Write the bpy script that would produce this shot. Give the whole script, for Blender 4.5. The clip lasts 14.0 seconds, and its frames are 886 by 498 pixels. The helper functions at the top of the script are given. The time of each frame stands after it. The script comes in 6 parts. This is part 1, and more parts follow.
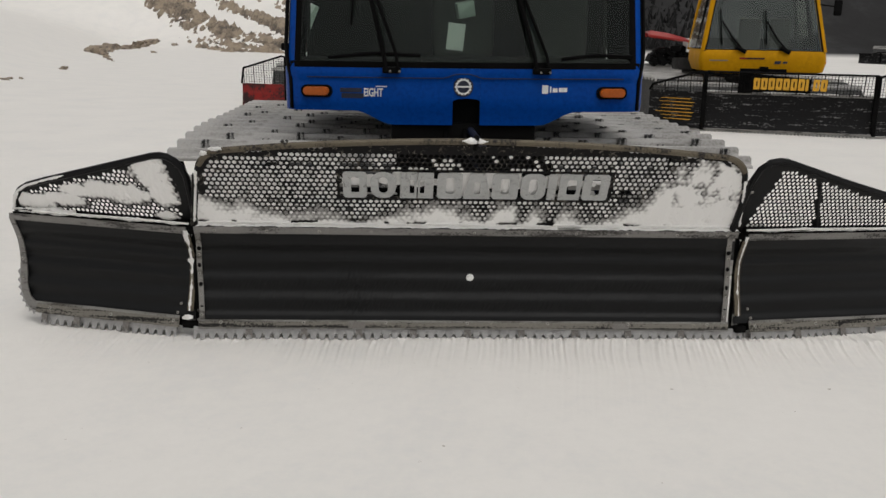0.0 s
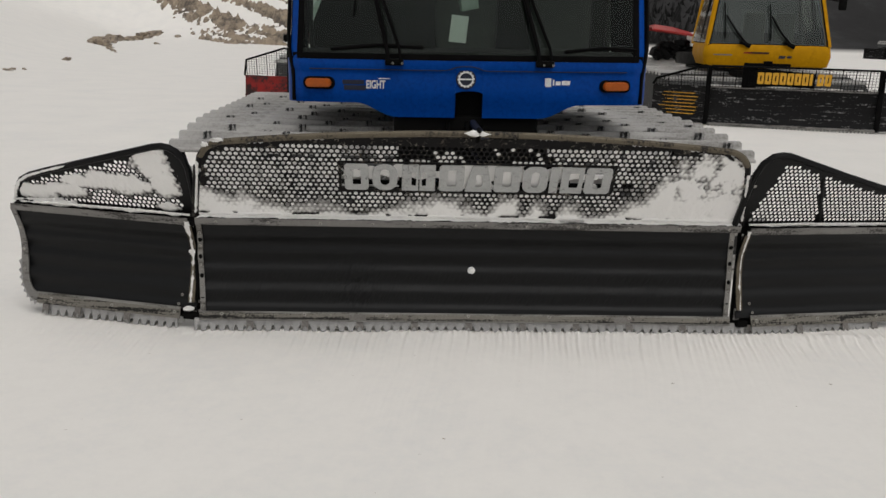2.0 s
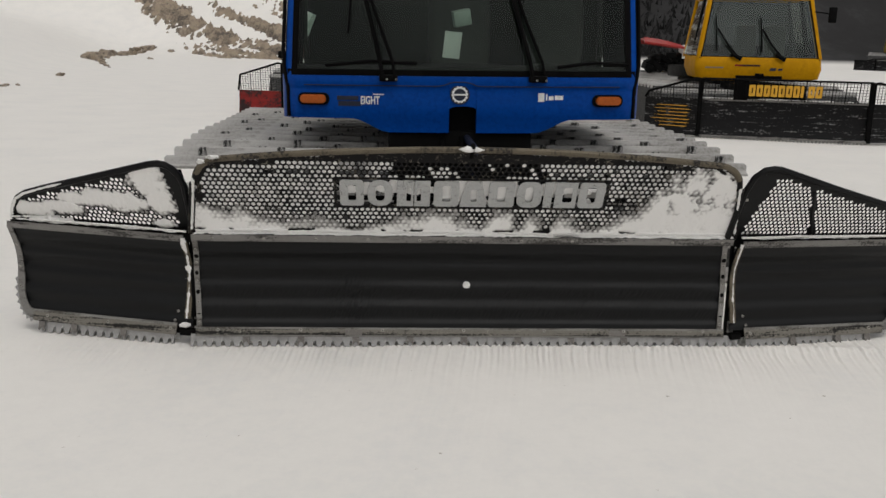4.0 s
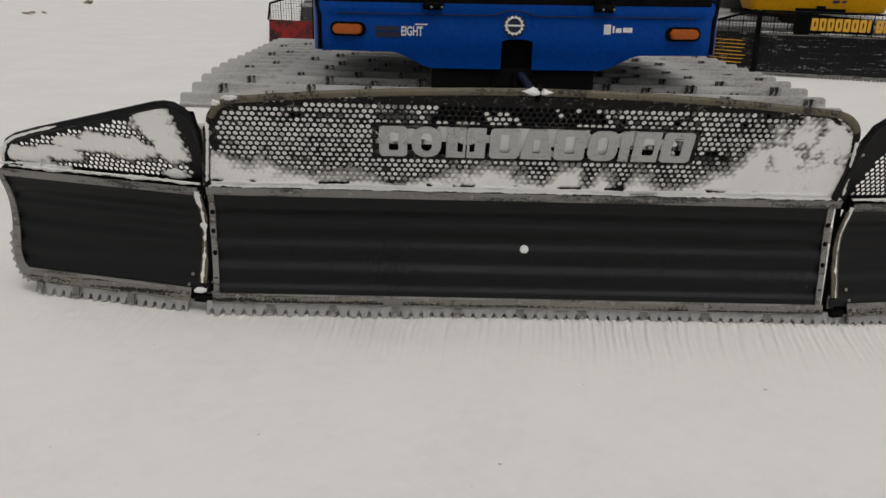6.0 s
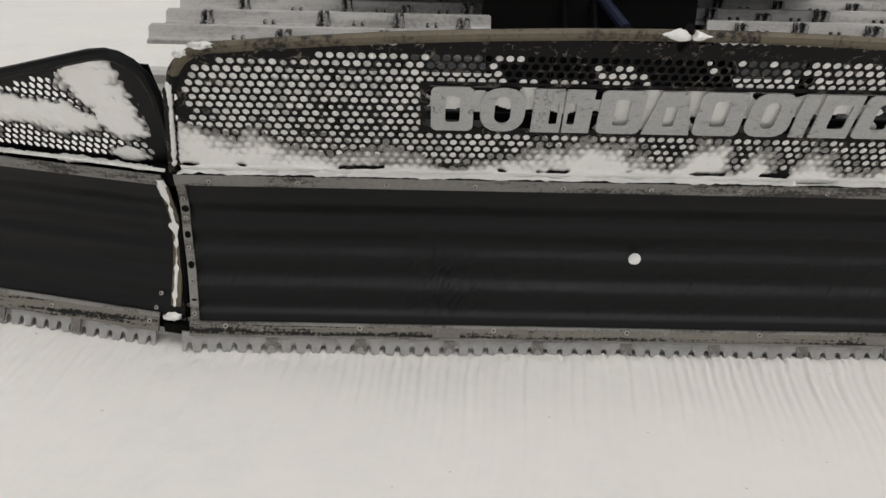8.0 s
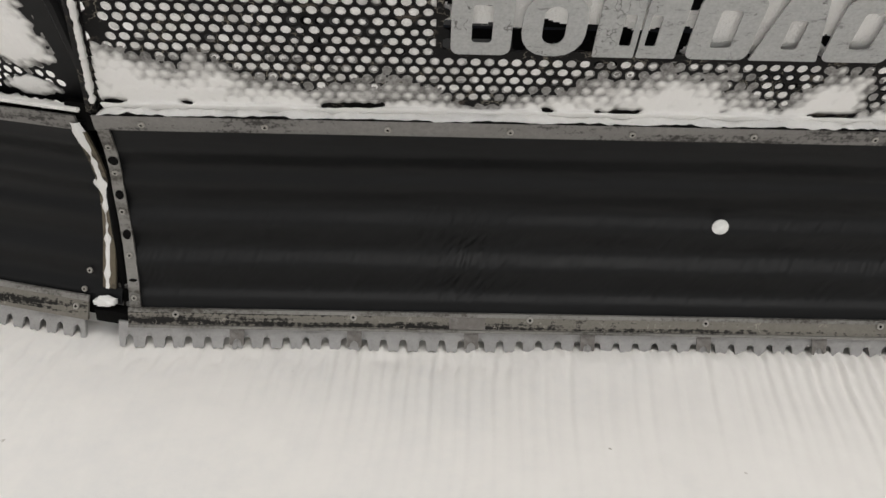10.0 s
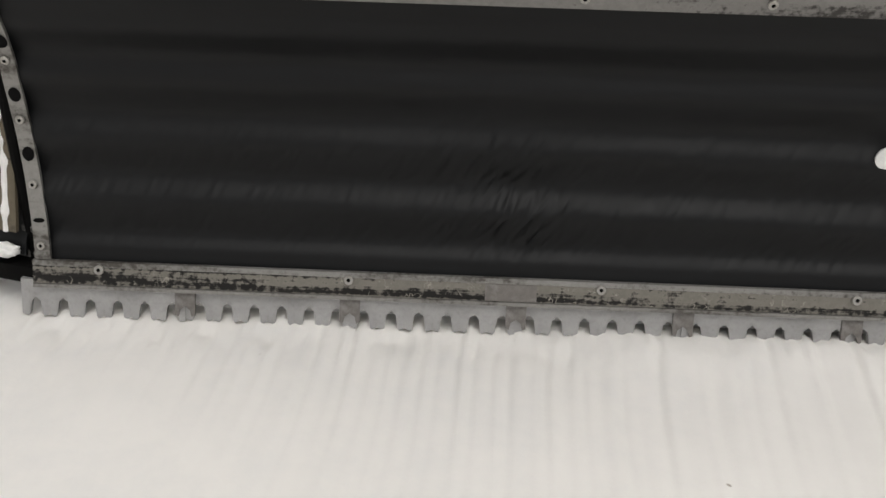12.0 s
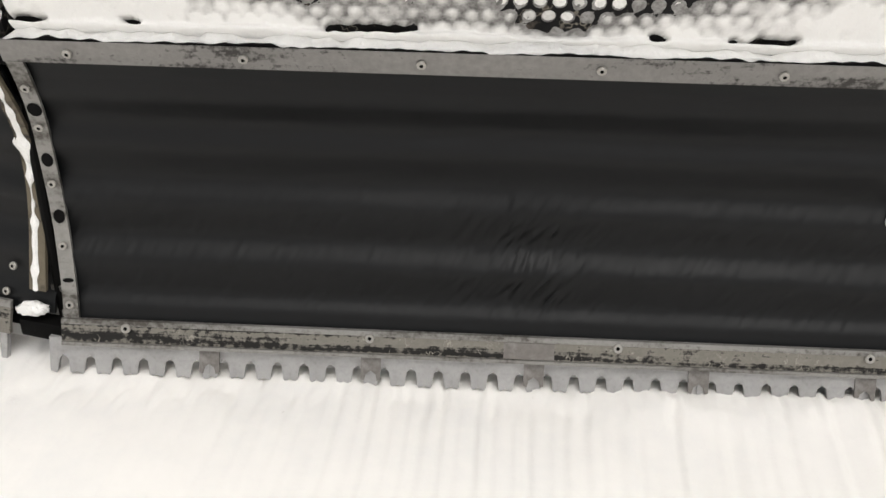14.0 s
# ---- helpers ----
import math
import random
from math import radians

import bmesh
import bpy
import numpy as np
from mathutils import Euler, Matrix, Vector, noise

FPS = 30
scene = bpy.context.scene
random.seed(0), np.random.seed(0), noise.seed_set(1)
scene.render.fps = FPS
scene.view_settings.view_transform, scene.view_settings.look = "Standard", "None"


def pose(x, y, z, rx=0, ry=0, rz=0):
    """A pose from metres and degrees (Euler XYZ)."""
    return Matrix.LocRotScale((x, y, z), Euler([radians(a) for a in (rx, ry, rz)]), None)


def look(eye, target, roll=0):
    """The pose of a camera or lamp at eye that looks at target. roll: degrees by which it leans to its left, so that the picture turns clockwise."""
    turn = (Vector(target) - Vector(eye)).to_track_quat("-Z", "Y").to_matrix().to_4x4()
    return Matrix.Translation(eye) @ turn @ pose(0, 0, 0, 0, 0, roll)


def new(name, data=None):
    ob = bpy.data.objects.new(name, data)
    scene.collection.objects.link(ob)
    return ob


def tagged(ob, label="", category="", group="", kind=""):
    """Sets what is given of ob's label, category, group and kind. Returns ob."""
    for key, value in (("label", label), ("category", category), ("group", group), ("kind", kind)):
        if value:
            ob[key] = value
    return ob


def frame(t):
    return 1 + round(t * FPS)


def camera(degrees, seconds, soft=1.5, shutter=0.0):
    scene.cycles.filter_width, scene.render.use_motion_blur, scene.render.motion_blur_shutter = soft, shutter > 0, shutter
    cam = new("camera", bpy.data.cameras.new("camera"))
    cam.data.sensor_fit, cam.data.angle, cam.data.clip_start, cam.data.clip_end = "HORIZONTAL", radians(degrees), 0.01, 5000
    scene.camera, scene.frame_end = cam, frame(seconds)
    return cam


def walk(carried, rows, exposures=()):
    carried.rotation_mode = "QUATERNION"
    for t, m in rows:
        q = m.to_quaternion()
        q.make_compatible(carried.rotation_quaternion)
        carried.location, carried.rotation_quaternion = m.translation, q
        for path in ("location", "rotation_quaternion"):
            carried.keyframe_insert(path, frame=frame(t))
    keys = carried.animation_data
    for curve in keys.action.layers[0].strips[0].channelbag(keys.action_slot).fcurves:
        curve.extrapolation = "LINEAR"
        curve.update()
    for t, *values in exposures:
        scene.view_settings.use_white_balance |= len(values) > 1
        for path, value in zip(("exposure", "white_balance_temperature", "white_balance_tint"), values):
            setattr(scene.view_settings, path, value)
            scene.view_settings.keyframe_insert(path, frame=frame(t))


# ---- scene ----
cam = camera(51.0, 14.0)
PATH = [
    (0, (-0.435, -5.349, 1.818), (-0.334, -3.402, 1.373), 1.2),
    (0.5, (-0.437, -5.352, 1.817), (-0.339, -3.405, 1.37), 1.3),
    (1, (-0.435, -5.344, 1.815), (-0.339, -3.398, 1.364), 1.4),
    (1.5, (-0.432, -5.342, 1.813), (-0.335, -3.398, 1.355), 1.5),
    (2, (-0.429, -5.34, 1.812), (-0.333, -3.396, 1.353), 1.5),
    (4.3, (-0.44, -5.369, 1.833), (-0.331, -3.419, 1.402), 1.2),
    (4.5, (-0.458, -5.34, 1.817), (-0.347, -3.392, 1.377), 1.2),
    (5, (-0.534, -5.222, 1.805), (-0.375, -3.292, 1.305), 0.9),
    (5.5, (-0.545, -4.974, 1.774), (-0.407, -3.055, 1.229), 0.8),
    (6, (-0.52, -4.578, 1.778), (-0.475, -2.662, 1.208), 1.6),
    (6.5, (-0.605, -4.205, 1.752), (-0.511, -2.291, 1.178), 2.0),
    (7, (-0.679, -3.839, 1.725), (-0.602, -1.935, 1.118), 1.6),
    (7.5, (-0.669, -3.413, 1.729), (-0.685, -1.526, 1.066), 1.0),
    (8, (-0.728, -3.059, 1.679), (-0.701, -1.203, 0.935), 1.4),
    (8.5, (-0.767, -2.716, 1.635), (-0.704, -0.89, 0.822), 0.6),
    (8.7, (-0.775, -2.598, 1.603), (-0.717, -0.782, 0.768), 1.0),
    (10.8, (-0.770, -1.906, 1.398), (-0.766, -0.139, 0.462), 0.9),
    (11, (-0.769, -1.788, 1.352), (-0.775, -0.025, 0.409), 0.7),
    (11.5, (-0.774, -1.634, 1.211), (-0.801, 0.085, 0.189), 0.8),
    (12, (-0.761, -1.571, 1.05), (-0.804, 0.192, 0.106), 1.6),
    (12.5, (-0.746, -1.501, 0.964), (-0.817, 0.317, 0.133), 1.9),
    (13, (-0.719, -1.502, 0.885), (-0.815, 0.368, 0.183), 1.4),
    (13.5, (-0.745, -1.504, 0.929), (-0.823, 0.35, 0.184), 1.6),
    (14, (-0.786, -1.582, 1.118), (-0.847, 0.21, 0.233), 1.3),
]
EXPOSURES = [(0.0, -0.36), (5.0, -0.38), (6.0, -0.48), (6.8, -0.37), (7.5, -0.25), (8.0, -0.22), (8.7, -0.15), (10.8, 0.0), (11.4, 0.10), (12.0, 0.0), (12.5, 0.12), (13.0, 0.38), (14.0, 0.48)]
walk(cam, [(t, look(eye, target, roll)) for t, eye, target, roll in PATH], EXPOSURES)

# ---- world and sun: a bright overcast winter sky ----
SUN_EL, SUN_AZ = radians(62), radians(161)
world = bpy.data.worlds.new("overcast_sky")
scene.world = world
world.use_nodes = True
wn, wl = world.node_tree.nodes, world.node_tree.links
sky = wn.new("ShaderNodeTexSky")
sky.sky_type, sky.sun_disc = "NISHITA", False
sky.sun_elevation, sky.sun_rotation, sky.dust_density, sky.air_density = SUN_EL, SUN_AZ, 5.0, 1.0
grey = wn.new("ShaderNodeHueSaturation")
grey.inputs["Saturation"].default_value = 0.05
wl.new(sky.outputs[0], grey.inputs["Color"])
wl.new(grey.outputs[0], wn["Background"].inputs[0])
wn["Background"].inputs[1].default_value = 0.10
lamp = bpy.data.lights.new("sun", "SUN")
lamp.energy, lamp.angle, lamp.color = 0.9, radians(60), (1.0, 0.94, 0.85)
sun = new("sun", lamp)
# the sun stands behind the camera, over its right shoulder
sun.matrix_basis = look((3.1, -9, 20), (0, 0, 0))


# ---- materials ----
def node_mat(name):
    m = bpy.data.materials.new(name)
    m.use_nodes = True
    return m, m.node_tree.nodes, m.node_tree.links, m.node_tree.nodes["Principled BSDF"]


def noise_tex(n, l, scale, detail=4.0, rough=0.55, stretch=None, seed=0.0):
    co = n.new("ShaderNodeTexCoord")
    mp = n.new("ShaderNodeMapping")
    l.new(co.outputs["Object"], mp.inputs[0])
    mp.inputs["Location"].default_value = (seed, seed * 0.7, seed * 1.3)
    if stretch:
        mp.inputs["Scale"].default_value = stretch
    t = n.new("ShaderNodeTexNoise")
    t.inputs["Scale"].default_value, t.inputs["Detail"].default_value, t.inputs["Roughness"].default_value = scale, detail, rough
    l.new(mp.outputs[0], t.inputs["Vector"])
    return t.outputs["Fac"]


def ramp(n, l, fac, stops):
    r = n.new("ShaderNodeValToRGB")
    while len(r.color_ramp.elements) < len(stops):
        r.color_ramp.elements.new(0.5)
    for e, (p, c) in zip(r.color_ramp.elements, stops):
        e.position = p
        e.color = (*c, 1) if len(c) == 3 else c
    l.new(fac, r.inputs[0])
    return r.outputs[0]


def mixed(n, l, fac, a, b, kind="MIX"):
    m = n.new("ShaderNodeMix")
    m.data_type, m.blend_type = "RGBA", kind
    for sock, v in ((m.inputs[0], fac), (m.inputs[6], a), (m.inputs[7], b)):
        if isinstance(v, (int, float)):
            sock.default_value = v
        elif isinstance(v, tuple):
            sock.default_value = (*v, 1)
        else:
            l.new(v, sock)
    return m.outputs[2]


def bump(n, l, bsdf, height, strength, distance):
    b = n.new("ShaderNodeBump")
    b.inputs["Strength"].default_value, b.inputs["Distance"].default_value = strength, distance
    l.new(height, b.inputs["Height"])
    l.new(b.outputs[0], bsdf.inputs["Normal"])


def worn(name, base, wear, rough=0.5, metal=0.0, coarse=6.0, fine=60.0, lo=0.5, hi=0.66, relief=0.15, streak=None, coat=0.0, wear_metal=None, seed=0.0, spec=0.5, scratch=None):
    """A surface of base colour with patches of wear at two scales, changing roughness and a fine relief.
    scratch: colour, scale and share of thin curling scratches."""
    m, n, l, b = node_mat(name)
    big = noise_tex(n, l, coarse, 5, 0.6, streak, seed)
    small = noise_tex(n, l, fine, 3, 0.6, None, seed + 3)
    tone = mixed(n, l, 0.5, base, ramp(n, l, small, [(0.3, tuple(c * 0.72 for c in base)), (0.7, tuple(min(1, c * 1.25) for c in base))]))
    both = mixed(n, l, 0.35, big, small)
    mask = ramp(n, l, both, [(lo, (0, 0, 0)), (hi, (1, 1, 1))])
    tone = mixed(n, l, mask, tone, wear)
    if scratch:
        colour, size, share = scratch
        for k in (0.0, 17.0):
            curl = ramp(n, l, noise_tex(n, l, size * (1 + 0.02 * k), 3, 0.6, (1.0, 1.0, 0.8), seed + 21 + k), [(0.484, (0, 0, 0)), (0.5, (1, 1, 1)), (0.516, (0, 0, 0))])
            some = ramp(n, l, noise_tex(n, l, size * 0.6, 3, 0.6, None, seed + 33 + k), [(0.62 - share, (0, 0, 0)), (0.68 - share, (1, 1, 1))])
            tone = mixed(n, l, mixed(n, l, 1.0, curl, some, "MULTIPLY"), tone, colour)
    l.new(tone, b.inputs["Base Color"])
    r = ramp(n, l, both, [(0.3, (rough * 0.8,) * 3), (0.7, (min(1, rough * 1.25),) * 3)])
    l.new(r, b.inputs["Roughness"])
    if wear_metal is not None:
        l.new(ramp(n, l, both, [(lo, (metal,) * 3), (hi, (wear_metal,) * 3)]), b.inputs["Metallic"])
    else:
        b.inputs["Metallic"].default_value = metal
    b.inputs["Coat Weight"].default_value = coat
    b.inputs["Specular IOR Level"].default_value = spec
    bump(n, l, b, both, relief, 0.004)
    return m


def plain(name, colour, rough=0.5, metal=0.0, coat=0.0):
    m, n, l, b = node_mat(name)
    small = noise_tex(n, l, 45, 3)
    l.new(ramp(n, l, small, [(0.3, tuple(c * 0.85 for c in colour)), (0.7, tuple(min(1, c * 1.12) for c in colour))]), b.inputs["Base Color"])
    b.inputs["Roughness"].default_value, b.inputs["Metallic"].default_value, b.inputs["Coat Weight"].default_value = rough, metal, coat
    return m


def snow_material(name, tint, ground=False):
    m, n, l, b = node_mat(name)
    big = noise_tex(n, l, 0.9, 5, 0.6)
    mid = noise_tex(n, l, 14, 5, 0.65)
    fine = noise_tex(n, l, 160, 3, 0.6)
    col = ramp(n, l, mixed(n, l, 0.4, big, mid), [(0.30, tuple(c * k for c, k in zip(tint, (0.90, 0.91, 0.925)))), (0.50, tuple(c * 0.965 for c in tint)), (0.70, tint)])
    if ground:
        grit = noise_tex(n, l, 26, 2, 0.4, None, 9.0)
        col = mixed(n, l, ramp(n, l, grit, [(0.78, (0, 0, 0)), (0.83, (1, 1, 1))]), col, (0.42, 0.38, 0.33))
        # rock and earth lie bare on the far slopes
        pos = n.new("ShaderNodeNewGeometry")
        sep = n.new("ShaderNodeSeparateXYZ")
        l.new(pos.outputs["Position"], sep.inputs[0])
        slope = n.new("ShaderNodeSeparateXYZ")
        l.new(pos.outputs["Normal"], slope.inputs[0])
        far = n.new("ShaderNodeMapRange")
        l.new(sep.outputs["Y"], far.inputs[0])
        far.inputs[1].default_value, far.inputs[2].default_value = 300, 400
        rock = noise_tex(n, l, 0.11, 7, 0.68, (0.55, 1.0, 2.6), 4.0)
        rmask = ramp(n, l, rock, [(0.55, (0, 0, 0)), (0.575, (1, 1, 1))])
        stone = ramp(n, l, noise_tex(n, l, 0.9, 5, 0.7), [(0.3, (0.10, 0.083, 0.066)), (0.7, (0.30, 0.25, 0.20))])
        k = n.new("ShaderNodeMath")
        k.operation = "MULTIPLY"
        l.new(far.outputs[0], k.inputs[0])
        l.new(rmask, k.inputs[1])
        col = mixed(n, l, k.outputs[0], col, stone)
        wood = n.new("ShaderNodeMapRange")
        l.new(sep.outputs["X"], wood.inputs[0])
        wood.inputs[1].default_value, wood.inputs[2].default_value = 2, 9
        up = n.new("ShaderNodeMapRange")
        l.new(sep.outputs["Z"], up.inputs[0])
        up.inputs[1].default_value, up.inputs[2].default_value = 0.98, 1.25
        w2 = n.new("ShaderNodeMath")
        w2.operation = "MULTIPLY"
        l.new(wood.outputs[0], w2.inputs[0])
        l.new(up.outputs[0], w2.inputs[1])
        litter = ramp(n, l, noise_tex(n, l, 0.05, 7, 0.75, (1, 1, 0.5), 2.0), [(0.40, (0.010, 0.0097, 0.0097)), (0.54, (0.019, 0.0185, 0.019)), (0.66, (0.046, 0.046, 0.048))])
        col = mixed(n, l, w2.outputs[0], col, litter)
    l.new(col, b.inputs["Base Color"])
    b.inputs["Roughness"].default_value = 0.75
    b.inputs["Specular IOR Level"].default_value = 0.25
    b.inputs["Subsurface Weight"].default_value = 0.0
    bump(n, l, b, mixed(n, l, 0.3 if ground else 0.45, mid, fine), 0.35 if ground else 0.8, 0.006 if ground else 0.010)
    return m


SNOW = snow_material("groomed_snow", (0.868, 0.845, 0.812), True)
CRUST = snow_material("stuck_snow", (0.86, 0.85, 0.83))


def plug_material():
    m, n, l, b = node_mat("snow_in_holes")
    geo = n.new("ShaderNodeNewGeometry")
    tone = ramp(n, l, geo.outputs["Random Per Island"], [(0.0, (0.50, 0.49, 0.475)), (0.22, (0.74, 0.73, 0.71)), (1.0, (0.87, 0.86, 0.845))])
    fine = noise_tex(n, l, 120, 3, 0.6)
    l.new(mixed(n, l, 0.3, tone, ramp(n, l, fine, [(0.33, (0.45, 0.445, 0.435)), (0.55, (1, 1, 1))]), "MULTIPLY"), b.inputs["Base Color"])
    b.inputs["Roughness"].default_value = 0.8
    return m


def frost_material():
    """Snow stuck on black steel: grey and see-through where it is thin, white where it is thick."""
    m, n, l, b = node_mat("frost_crust")
    at = n.new("ShaderNodeAttribute")
    at.attribute_name = "thickness"
    mid = noise_tex(n, l, 30, 4, 0.6)
    fine = noise_tex(n, l, 150, 3, 0.6)
    add = n.new("ShaderNodeMath")
    add.operation = "MULTIPLY_ADD"
    l.new(mixed(n, l, 0.4, mid, fine), add.inputs[0])
    add.inputs[1].default_value = 0.62
    l.new(at.outputs["Fac"], add.inputs[2])
    l.new(ramp(n, l, add.outputs[0], [(0.24, (0.13, 0.125, 0.12)), (0.48, (0.50, 0.49, 0.475)), (0.78, (0.74, 0.73, 0.71)), (1.0, (0.86, 0.85, 0.83))]), b.inputs["Base Color"])
    b.inputs["Roughness"].default_value = 0.8
    b.inputs["Specular IOR Level"].default_value = 0.25
    bump(n, l, b, mixed(n, l, 0.4, mid, fine), 0.7, 0.008)
    return m


FROST = frost_material()
PLUG = plug_material()
RUBBER = worn("black_rubber", (0.0024, 0.0027, 0.0032), (0.0054, 0.0059, 0.0066), 0.5, 0, 3.2, 40, 0.46, 0.72, 0.22, (0.6, 1, 3), spec=0.27)
STEEL = worn("worn_steel_strip", (0.215, 0.207, 0.197), (0.03, 0.027, 0.024), 0.5, 0.45, 9, 80, 0.50, 0.58, 0.25, (0.3, 1, 2.6), wear_metal=0.1)
TOOTH = worn("ground_steel", (0.37, 0.365, 0.36), (0.22, 0.215, 0.21), 0.45, 0.45, 7, 90, 0.5, 0.68, 0.2)
DARKSTEEL = worn("dark_splice_steel", (0.17, 0.157, 0.145), (0.25, 0.24, 0.23), 0.55, 0.4, 12, 90)
MESHPAINT = worn("scuffed_black_paint", (0.0055, 0.005, 0.0054), (0.075, 0.064, 0.052), 0.5, 0.0, 18, 55, 0.575, 0.64, 0.3, spec=0.14, scratch=((0.22, 0.20, 0.165), 17.0, 0.07))
WINGPAINT = worn("black_wing_paint", (0.004, 0.004, 0.0045), (0.02, 0.02, 0.02), 0.42, 0, 10, 60, 0.57, 0.72, 0.15, spec=0.16)
BAR = worn("grey_flat_bar", (0.25, 0.242, 0.228), (0.07, 0.063, 0.054), 0.45, 0.4, 8, 90, 0.50, 0.62, 0.2, (0.3, 1, 2.0))
WEAR = worn("grimy_wear_band", (0.185, 0.173, 0.150), (0.012, 0.011, 0.010), 0.6, 0.2, 11, 70, 0.50, 0.555, 0.5, (0.08, 1, 4.5), spec=0.3, scratch=((0.32, 0.30, 0.26), 22.0, 0.05))
RIM = worn("rusty_rim", (0.125, 0.105, 0.074), (0.014, 0.012, 0.011), 0.6, 0.1, 7, 60, 0.50, 0.60, 0.4, spec=0.3, scratch=((0.016, 0.014, 0.012), 15.0, 0.04))
LETTER = worn("brushed_grey_plate", (0.43, 0.435, 0.43), (0.24, 0.24, 0.235), 0.5, 0.35, 22, 120, 0.57, 0.65, 0.2, (1, 1, 2.5), scratch=((0.10, 0.098, 0.09), 15.0, 0.06))
BLUE = worn("blue_paint", (0.0004, 0.050, 0.285), (0.0006, 0.060, 0.33), 0.36, 0.0, 3, 30, 0.45, 0.7, 0.02, coat=0.02, spec=0.10)
YELLOW = worn("yellow_paint", (0.50, 0.245, 0.001), (0.40, 0.19, 0.002), 0.6, 0.0, 3, 12, 0.5, 0.75, 0.02, coat=0.0, spec=0.10)
RED = worn("red_paint", (0.24, 0.010, 0.008), (0.022, 0.008, 0.008), 0.4, 0.0, 3, 25, 0.44, 0.54, 0.03, coat=0.05, spec=0.3)
HOOD = worn("red_hood_paint", (0.30, 0.014, 0.011), (0.2, 0.012, 0.011), 0.4, 0.0, 4, 25, 0.5, 0.7, 0.03, coat=0.2)
BLACK = worn("matt_black", (0.0025, 0.0025, 0.0026), (0.006, 0.0057, 0.0055), 0.55, 0, 8, 60, spec=0.06)
FRAMEBLACK = worn("greasy_black_steel", (0.003, 0.0029, 0.0028), (0.024, 0.022, 0.02), 0.6, 0.0, 7, 50, 0.60, 0.74, 0.3, spec=0.06)
GROUSER = worn("frosted_aluminium", (0.50, 0.49, 0.475), (0.26, 0.25, 0.235), 0.6, 0.3, 4, 40, 0.46, 0.62, 0.3, (0.35, 1, 2.5))
CLIP = worn("frosty_black_clip", (0.014, 0.014, 0.014), (0.34, 0.335, 0.325), 0.6, 0.1, 24, 60, 0.48, 0.56)
BELT = worn("track_belt", (0.02, 0.02, 0.02), (0.2, 0.195, 0.19), 0.7, 0, 6, 40, 0.55, 0.7, 0.3)
BOLT = worn("galvanised_bolt", (0.40, 0.385, 0.355), (0.24, 0.225, 0.20), 0.4, 0.6, 30, 90)
ROD = plain("pale_zinc_rod", (0.78, 0.77, 0.74), 0.35)
WHITE = plain("white_paint", (0.8, 0.8, 0.78), 0.45)
INKBLACK = plain("dark_navy_print", (0.008, 0.012, 0.03), 0.5)
AMBER = plain("amber_lens", (0.42, 0.090, 0.002), 0.35)
SEAT = worn("grey_seat_cloth", (0.10, 0.10, 0.095), (0.14, 0.14, 0.13), 0.8, 0, 10, 90)
PAPER = plain("pale_paper", (0.85, 0.88, 0.84), 0.7)
GREENBOX = plain("pale_green_plastic", (0.5, 0.58, 0.53), 0.5)
CABIN = plain("dark_cabin_plastic", (0.014, 0.0145, 0.014), 0.7)
ROCK = worn("brown_rock", (0.34, 0.275, 0.205), (0.11, 0.092, 0.078), 0.9, 0, 0.8, 5, 0.46, 0.60, 0.6)
BARK = plain("dark_bare_forest", (0.013, 0.0128, 0.013), 0.95)
YELLOWMARK = plain("yellow_lettering_paint", (0.72, 0.38, 0.02), 0.5)
GUARD = worn("dirty_far_blade", (0.009, 0.0088, 0.0092), (0.20, 0.196, 0.196), 0.55, 0.0, 6.0, 22, 0.56, 0.66, 0.2, (0.16, 1, 4.2), spec=0.12)
OLIVE = worn("olive_yellow_paint", (0.16, 0.115, 0.012), (0.03, 0.026, 0.012), 0.5, 0.0, 3, 14, 0.5, 0.62, 0.05)


def glass_material(name, ior, tint):
    m, n, l, b = node_mat(name)
    clear = n.new("ShaderNodeBsdfTransparent")
    clear.inputs[0].default_value = tint
    gloss = n.new("ShaderNodeBsdfGlossy")
    gloss.inputs["Roughness"].default_value = 0.03
    fr = n.new("ShaderNodeFresnel")
    fr.inputs[0].default_value = ior
    mx = n.new("ShaderNodeMixShader")
    l.new(fr.outputs[0], mx.inputs[0])
    l.new(clear.outputs[0], mx.inputs[1])
    l.new(gloss.outputs[0], mx.inputs[2])
    l.new(mx.outputs[0], n["Material Output"].inputs[0])
    return m


GLASS = glass_material("cab_glass", 1.36, (0.72, 0.78, 0.74, 1))
DARKGLASS = glass_material("smoked_glass", 1.36, (0.07, 0.085, 0.08, 1))
FARGLASS = glass_material("hazy_glass", 1.62, (0.70, 0.76, 0.72, 1))

# ---- building helpers ----
WORLD = {}


def thing(name, m, label, category, group="", kind=""):
    ob = new(name)
    ob.matrix_basis = m
    WORLD[ob] = m.copy()
    return tagged(ob, label, category, group, kind)


def under(ob, parent, m=Matrix()):
    """Hang ob, standing at the world pose m, under parent."""
    ob.matrix_basis = m
    WORLD[ob] = m.copy()
    if parent:
        ob.parent = parent
        ob.matrix_parent_inverse = WORLD[parent].inverted()
    return ob


def mesh_of(name, bm, material, smooth=True, sharp=35):
    me = bpy.data.meshes.new(name)
    bmesh.ops.recalc_face_normals(bm, faces=bm.faces)
    for f in bm.faces:
        f.smooth = smooth
    bm.to_mesh(me)
    bm.free()
    me.materials.append(material)
    if smooth:
        me.set_sharp_from_angle(angle=radians(sharp))
    return me


